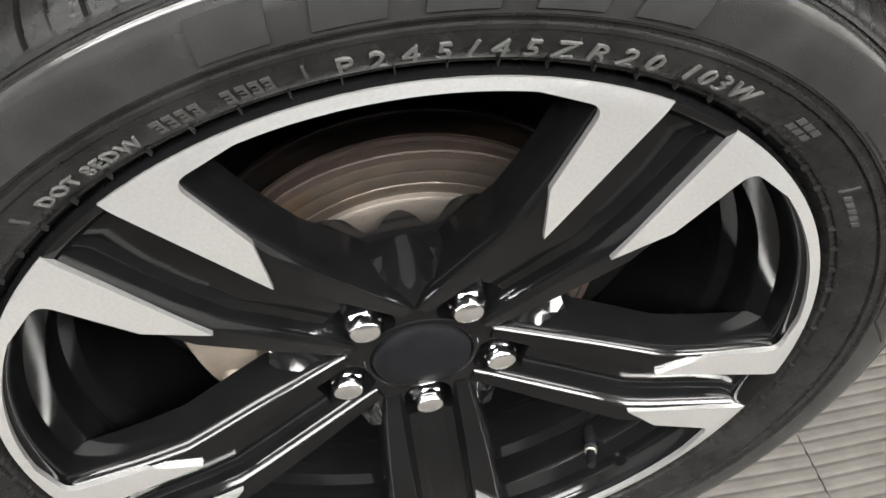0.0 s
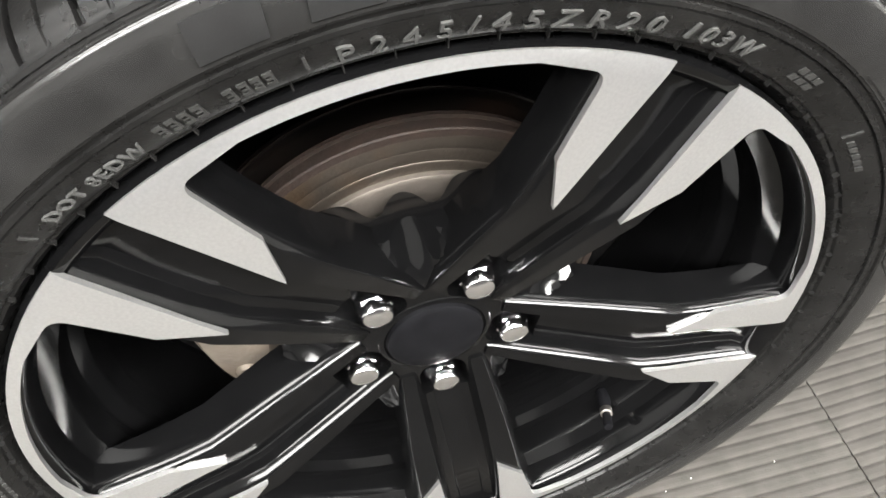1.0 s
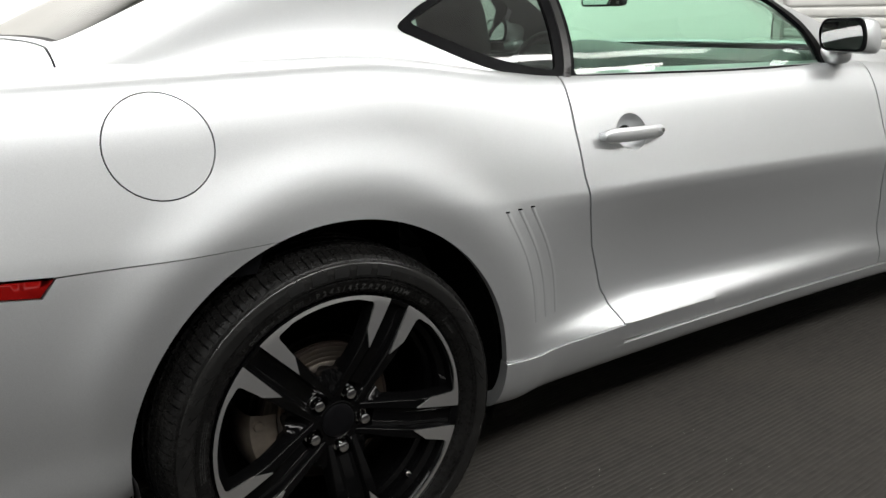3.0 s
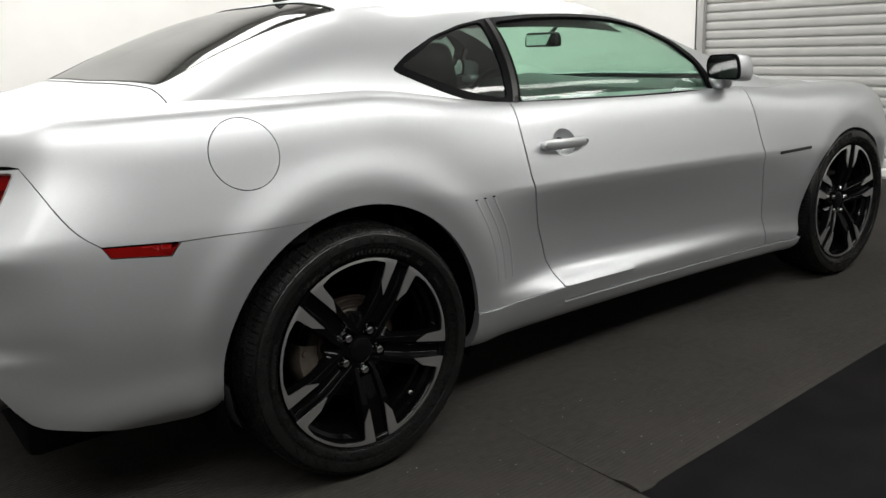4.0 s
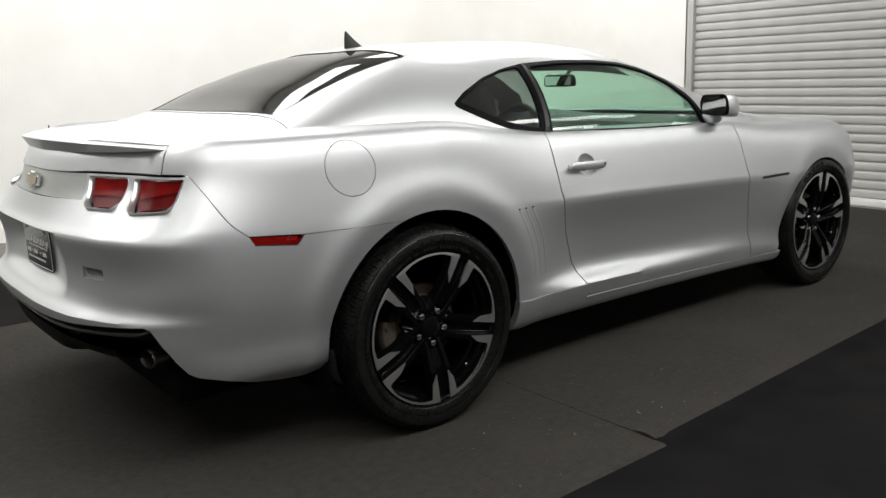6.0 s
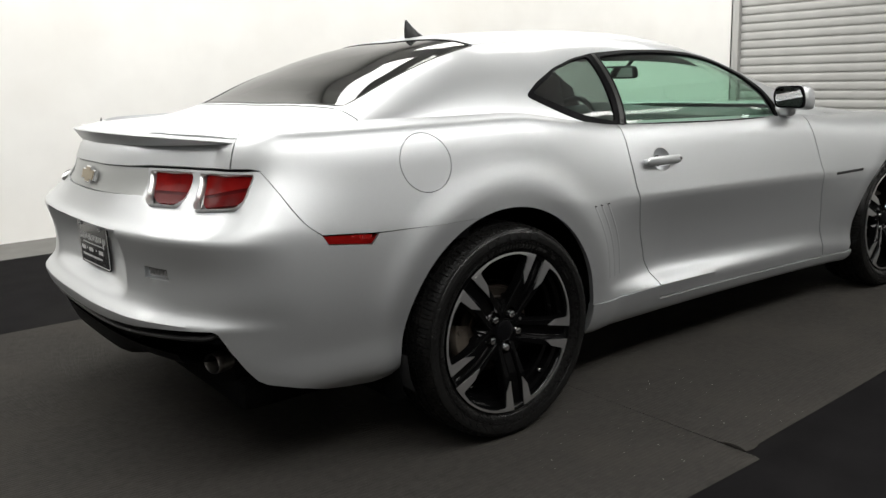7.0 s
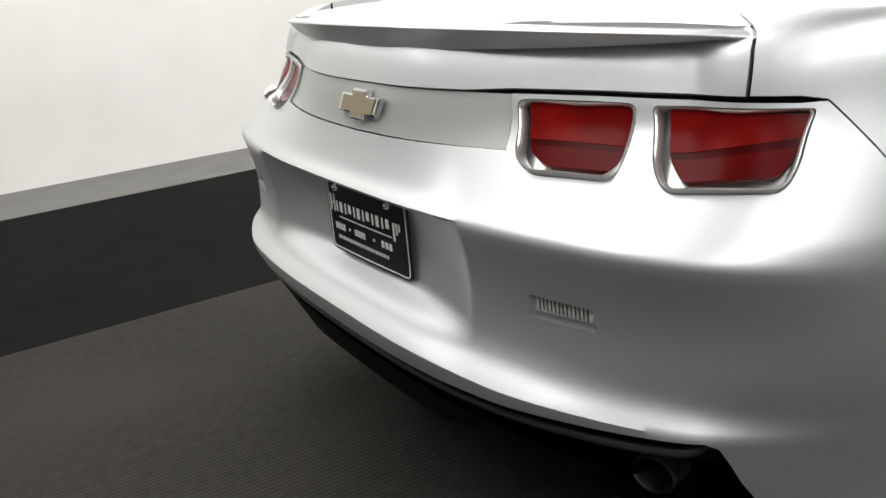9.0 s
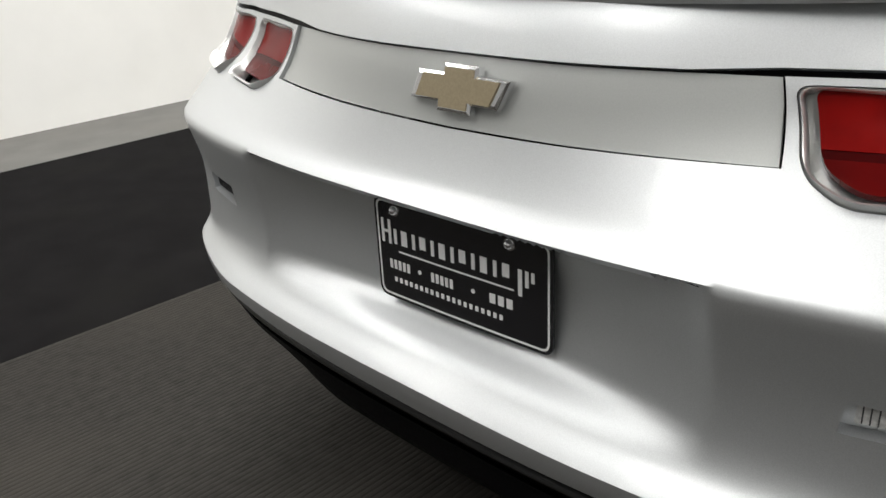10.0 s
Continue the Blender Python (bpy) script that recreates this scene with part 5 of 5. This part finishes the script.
# ---- flank details ----
# door handle with its scooped recess
def handle(sg):
    bm = bmesh.new()
    rows = []
    for t in np.sin(np.linspace(-1, 1, 21) * math.pi / 2):
        k = math.sqrt(max(1 - abs(t) ** 12, 0))
        x = hx + t * .112
        y0 = -side(*on_x(x, hz))[1]
        zc = hz - .003 * t
        o = .020 + .010 * (1 - t * t)
        hh = .0165 * k + .0015
        rows.append([(x, -sg * (y0 + o + .008 * math.cos(a)), zc + hh * math.sin(a)) for a in np.linspace(0, 2 * math.pi, 13)[:-1]])
    loft(bm, rows, closed=True, cap=True)
    for t in (-.86, .84):
        x = hx + t * .112
        y0 = -side(*on_x(x, hz))[1]
        box(bm, (x - .010, -sg * (y0 + .022) if sg > 0 else y0 - .004, hz - .010), (x + .010, -sg * (y0 - .004) if sg > 0 else y0 + .022, hz + .010), .003)
    bmesh.ops.recalc_face_normals(bm, faces=bm.faces)
    return bm


part("door_handle", handle(1), PAINT, door_right, "silver painted pull handle", 50)
bm = bmesh.new()
revolve(bm, [(.0001, .003), (.0055, .003), (.0065, 0)], 16, m=pose(hx + .092, -(-side(*on_x(hx + .09, hz))[1] + .034), hz, 90, 0, 0))
part("lock_cylinder", bm, CHROME, door_right, "small bright lock cylinder")


def hollow(uv):
    P = side(uv[:, 0], uv[:, 1])
    q = ((P[:, 0] - hx - .012) / .056) ** 2 + ((P[:, 2] - hz) / .046) ** 2
    return .0 - .026 * np.clip(1 - q, 0, 1) ** .6


for flip, dd in ((ident, door_right), (flip_u, door_left)):
    panel("handle_recess", side, SV, flip(cup), [], PAINT, dd, .008, 0, 0, bulge=hollow, label="scooped recess behind the handle")
# three raised gill strokes on the quarter panel
for k in range(3):
    xa, xb = .447 + .040 * k, .541 + .042 * k
    bm = bmesh.new()
    rows = []
    for t in np.linspace(0, 1, 16):
        x = xa + (xb - xa) * (.25 * t + .75 * t ** 1.6) + .035 * math.sin(math.pi * t)
        z = .745 - .285 * t
        uv = on_x(x, z)
        p, n = side(*uv), normals(side, np.array([uv]))[0]
        n = n if n[1] < 0 else -n
        w = .007
        rows.append([tuple(p + np.array([dx, 0, 0]) + n * o) for dx, o in ((-w * 1.3, -.001), (-w * .3, .0014 + .0006 * (1 - t)), (w * .3, .0006), (w * 1.3, -.0012))])
    loft(bm, rows)
    bmesh.ops.recalc_face_normals(bm, faces=bm.faces)
    part("gill", bm, PAINT, quarter_right, "shallow raised gill line", 70)
    # small black piece paints the shadow at the gill's upper end
    bm = bmesh.new()
    p = side(*on_x(xa, .747))
    box(bm, (-.006, -.002, -.002), (.006, .001, .002), .001, 1, Matrix.Translation(p) @ Matrix.Rotation(radians(6), 4, "Y"))
    part("gill_shadow_mark", bm, TRIM, quarter_right)
# slim badge bar on the front fender
bm = bmesh.new()
rows = []
for x in np.linspace(2.20, 2.44, 12):
    uv = on_x(x, .690)
    p, n = side(*uv), normals(side, np.array([uv]))[0]
    n = n if n[1] < 0 else -n
    rows.append([tuple(p + n * o + np.array([0, 0, dz])) for dz, o in ((-.007, 0), (-.006, .002), (.006, .002), (.007, 0))])
loft(bm, rows, cap=True)
bmesh.ops.recalc_face_normals(bm, faces=bm.faces)
part("fender_badge", bm, SATIN, fender_right, "slim dark badge bar")
# mirrors
for sg in (1, -1):
    bm = bmesh.new()
    rows = []
    for t, sc in ((0, .80), (.02, .96), (.05, 1.0), (.09, .94), (.125, .72), (.145, .35)):
        k = rounded([(-.105 * sc, -.065 * sc), (.085 * sc, -.058 * sc), (.105 * sc, .015 * sc), (.085 * sc, .065 * sc), (-.085 * sc, .070 * sc), (-.110 * sc, .0)], .03 * sc, 4)
        rows.append([(1.835 + t, -sg * (.867 - yy * .78), 1.076 + zz * .84 - t * .10) for yy, zz in k])
    loft(bm, rows, closed=True, cap=True)
    bmesh.ops.recalc_face_normals(bm, faces=bm.faces)
    mr = part("side_mirror", bm, PAINT, car, "silver and black door mirror", 50)
    bm = bmesh.new()
    k = rounded([(-.088, -.050), (.072, -.046), (.088, .012), (.070, .052), (-.072, .054), (-.092, .0)], .025, 4)
    V, F = fill([np.array(q) for q in k], [], .05)
    P = np.c_[np.full(len(V), 1.832), -sg * (.867 - V[:, 0] * .78), 1.076 + V[:, 1] * .84]
    N = np.tile(np.array([-1.0, 0, 0]), (len(P), 1))
    shell("mirror_glass", P, F, N, .004, G_MIRROR, mr, "mirror glass")
    k2 = rounded([(-.100, -.060), (.081, -.055), (.100, .013), (.080, .060), (-.081, .064), (-.104, .0)], .028, 4)
    V, F = fill([np.array(q) for q in k2], [[np.array(q) for q in k]], .03)
    P = np.c_[np.full(len(V), 1.8335), -sg * (.867 - V[:, 0] * .78), 1.076 + V[:, 1] * .84]
    shell("mirror_bezel", P, F, np.tile(np.array([-1.0, 0, 0]), (len(P), 1)), .01, TRIM, mr, "black mirror bezel")
    bm = bmesh.new()
    box(bm, (1.86, min(-sg * .77, -sg * .855), .985), (1.94, max(-sg * .77, -sg * .855), 1.035), .02, 3)
    part("mirror_foot", bm, PAINT, mr, "silver mirror foot")

# shark-fin aerial on the roof
bm = bmesh.new()
rows = []
zr = float(top(.38, 0.0)[2])
for t in np.linspace(0, 1, 9):
    z = zr - .012 + .078 * t
    a, b_ = .295 - .006 * t + .012 * t ** 2, .425 - .115 * t ** .7
    w = .020 * (1 - t) ** .8 + .0025
    rows.append([(a + (b_ - a) * s, w * k * math.sin(math.pi * min(s * 1.02, 1)) ** .6, z) for s, k in [(0, 0)] + [(s, 1) for s in (.1, .25, .5, .75, .92)] + [(1, 0)] + [(s, -1) for s in (.92, .75, .5, .25, .1)]])
loft(bm, rows, closed=True, cap=True)
bmesh.ops.recalc_face_normals(bm, faces=bm.faces)
part("aerial", bm, SATIN, car, "black shark-fin roof aerial", 50)

# ---- cabin ----
bm = bmesh.new()
box(bm, (.0, -.70, .30), (2.3, .70, .50), .03)
box(bm, (-.42, -.72, .90), (.10, .72, 1.02), .04)
part("cabin_floor", bm, SEAT, car, "dark cabin floor and rear shelf")
bm = bmesh.new()
rows = []
for y in np.linspace(-.74, .74, 15):
    rows.append([(2.42, y, .97), (2.20, y, 1.005), (1.98, y, 1.01 + .03 * math.exp(-((y - .38) / .2) ** 2)), (1.86, y, .985), (1.80, y, .90), (1.84, y, .60)])
loft(bm, rows)
bmesh.ops.recalc_face_normals(bm, faces=bm.faces)
part("dashboard", bm, SEAT, car, "dark grey dashboard")
for sg in (1, -1):
    bm = bmesh.new()
    loft(bm, [[(x, -sg * .755, .48), (x, -sg * .735, .80), (x, -sg * .76, .955), (x, -sg * .795, .975)] for x in np.linspace(.54, 2.05, 8)])
    part("door_lining", bm, SEAT, car, "dark door lining")
for sg in (1, -1):
    lining = [(1.50, .37), (1.62, .375), (1.82, .415), (2.07, .50), (2.30, .70), (2.40, .95), (1.84, .96), (1.90, .66), (1.845, .53), (1.70, .455), (1.53, .43)]
    panel("pillar_lining", top, SQ, lining if sg > 0 else [(x, -q) for x, q in lining][::-1], [], LINING, car, .04, 0, .03, label="grey windshield pillar lining")
for y in (-.37, .37):
    bm = bmesh.new()
    box(bm, (-.05, -.13, 0), (.05, .13, .19), .045, 4, pose(.735, y, 1.035, 0, -14, 0))
    for dy in (-.05, .05):
        tube(bm, [(.77, y + dy, .98), (.75, y + dy, 1.06)], .006)
    part("head_rest", bm, SEAT, car, "dark upholstered head rest", 60)
    bm = bmesh.new()
    box(bm, (-.24, -.25, 0), (.26, .25, .16), .06, 3, pose(1.12, y, .50, 0, -8, 0))
    box(bm, (-.07, -.24, 0), (.07, .24, .50), .06, 3, pose(.86, y, .58, 0, -18, 0))
    part("front_seat", bm, SEAT, car, "dark upholstered front seat", 60)
bm = bmesh.new()
box(bm, (1.0 - .55, -.62, .42), (.42, .62, .62), .06, 3)
box(bm, (-.06, -.60, 0), (.06, .60, .46), .05, 3, pose(.18, 0, .56, 0, -22, 0))
part("rear_seat", bm, SEAT, car, "dark upholstered rear bench", 60)
bm = bmesh.new()
k = rounded([(-.115, -.030), (.115, -.030), (.105, .036), (-.105, .036)], .025, 5)
loft(bm, [[(1.66 + dx, y * sc, 1.208 + z * sc) for y, z in k] for dx, sc in ((0, .93), (.006, 1.0), (.03, .95), (.045, .6))], closed=True, cap=True)
tube(bm, [(1.70, 0, 1.22), (1.80, 0, 1.292)], .009)
bmesh.ops.recalc_face_normals(bm, faces=bm.faces)
rv = part("inside_mirror", bm, TRIM, car, "black inside rear-view mirror", 40)
bm = bmesh.new()
bmesh.ops.create_grid(bm, x_segments=1, y_segments=1, size=.5, matrix=Matrix.Translation((1.659, 0, 1.210)) @ Matrix.Rotation(radians(90), 4, "Y") @ Matrix.Diagonal((.048, .19, 1, 1)))
part("mirror_face", bm, G_MIRROR, rv)
bm = bmesh.new()
rows = []
for i in range(33):
    a = 2 * math.pi * i / 32
    rows.append([Vector((0, (.185 + .015 * math.cos(t)) * math.cos(a), (.185 + .015 * math.cos(t)) * math.sin(a))) + Vector((.015 * math.sin(t), 0, 0)) for t in np.linspace(0, 2 * math.pi, 9)[:-1]])
rr = loft(bm, rows, closed=True)
box(bm, (-.03, -.06, -.05), (.04, .06, .05), .02)
box(bm, (-.01, -.18, -.02), (.01, .18, .02), .005)
bmesh.ops.transform(bm, matrix=pose(1.66, .37, .90, 0, 22, 0), verts=bm.verts)
part("steering_wheel", bm, SEAT, car, "dark steering wheel", 60)
bm = bmesh.new()
V, F = fill([(-.2, -.80), (-.2, .80), (1.60, .80), (1.60, -.80)], [], .12)
P = top(V[:, 0], V[:, 1] / SQ * .55)
P[:, 2] -= .045
bm.free()
N = np.tile(np.array([0, 0, 1.0]), (len(P), 1))
shell("headliner", P[:, :], F, N, 0, SEAT, car, "dark roof lining")
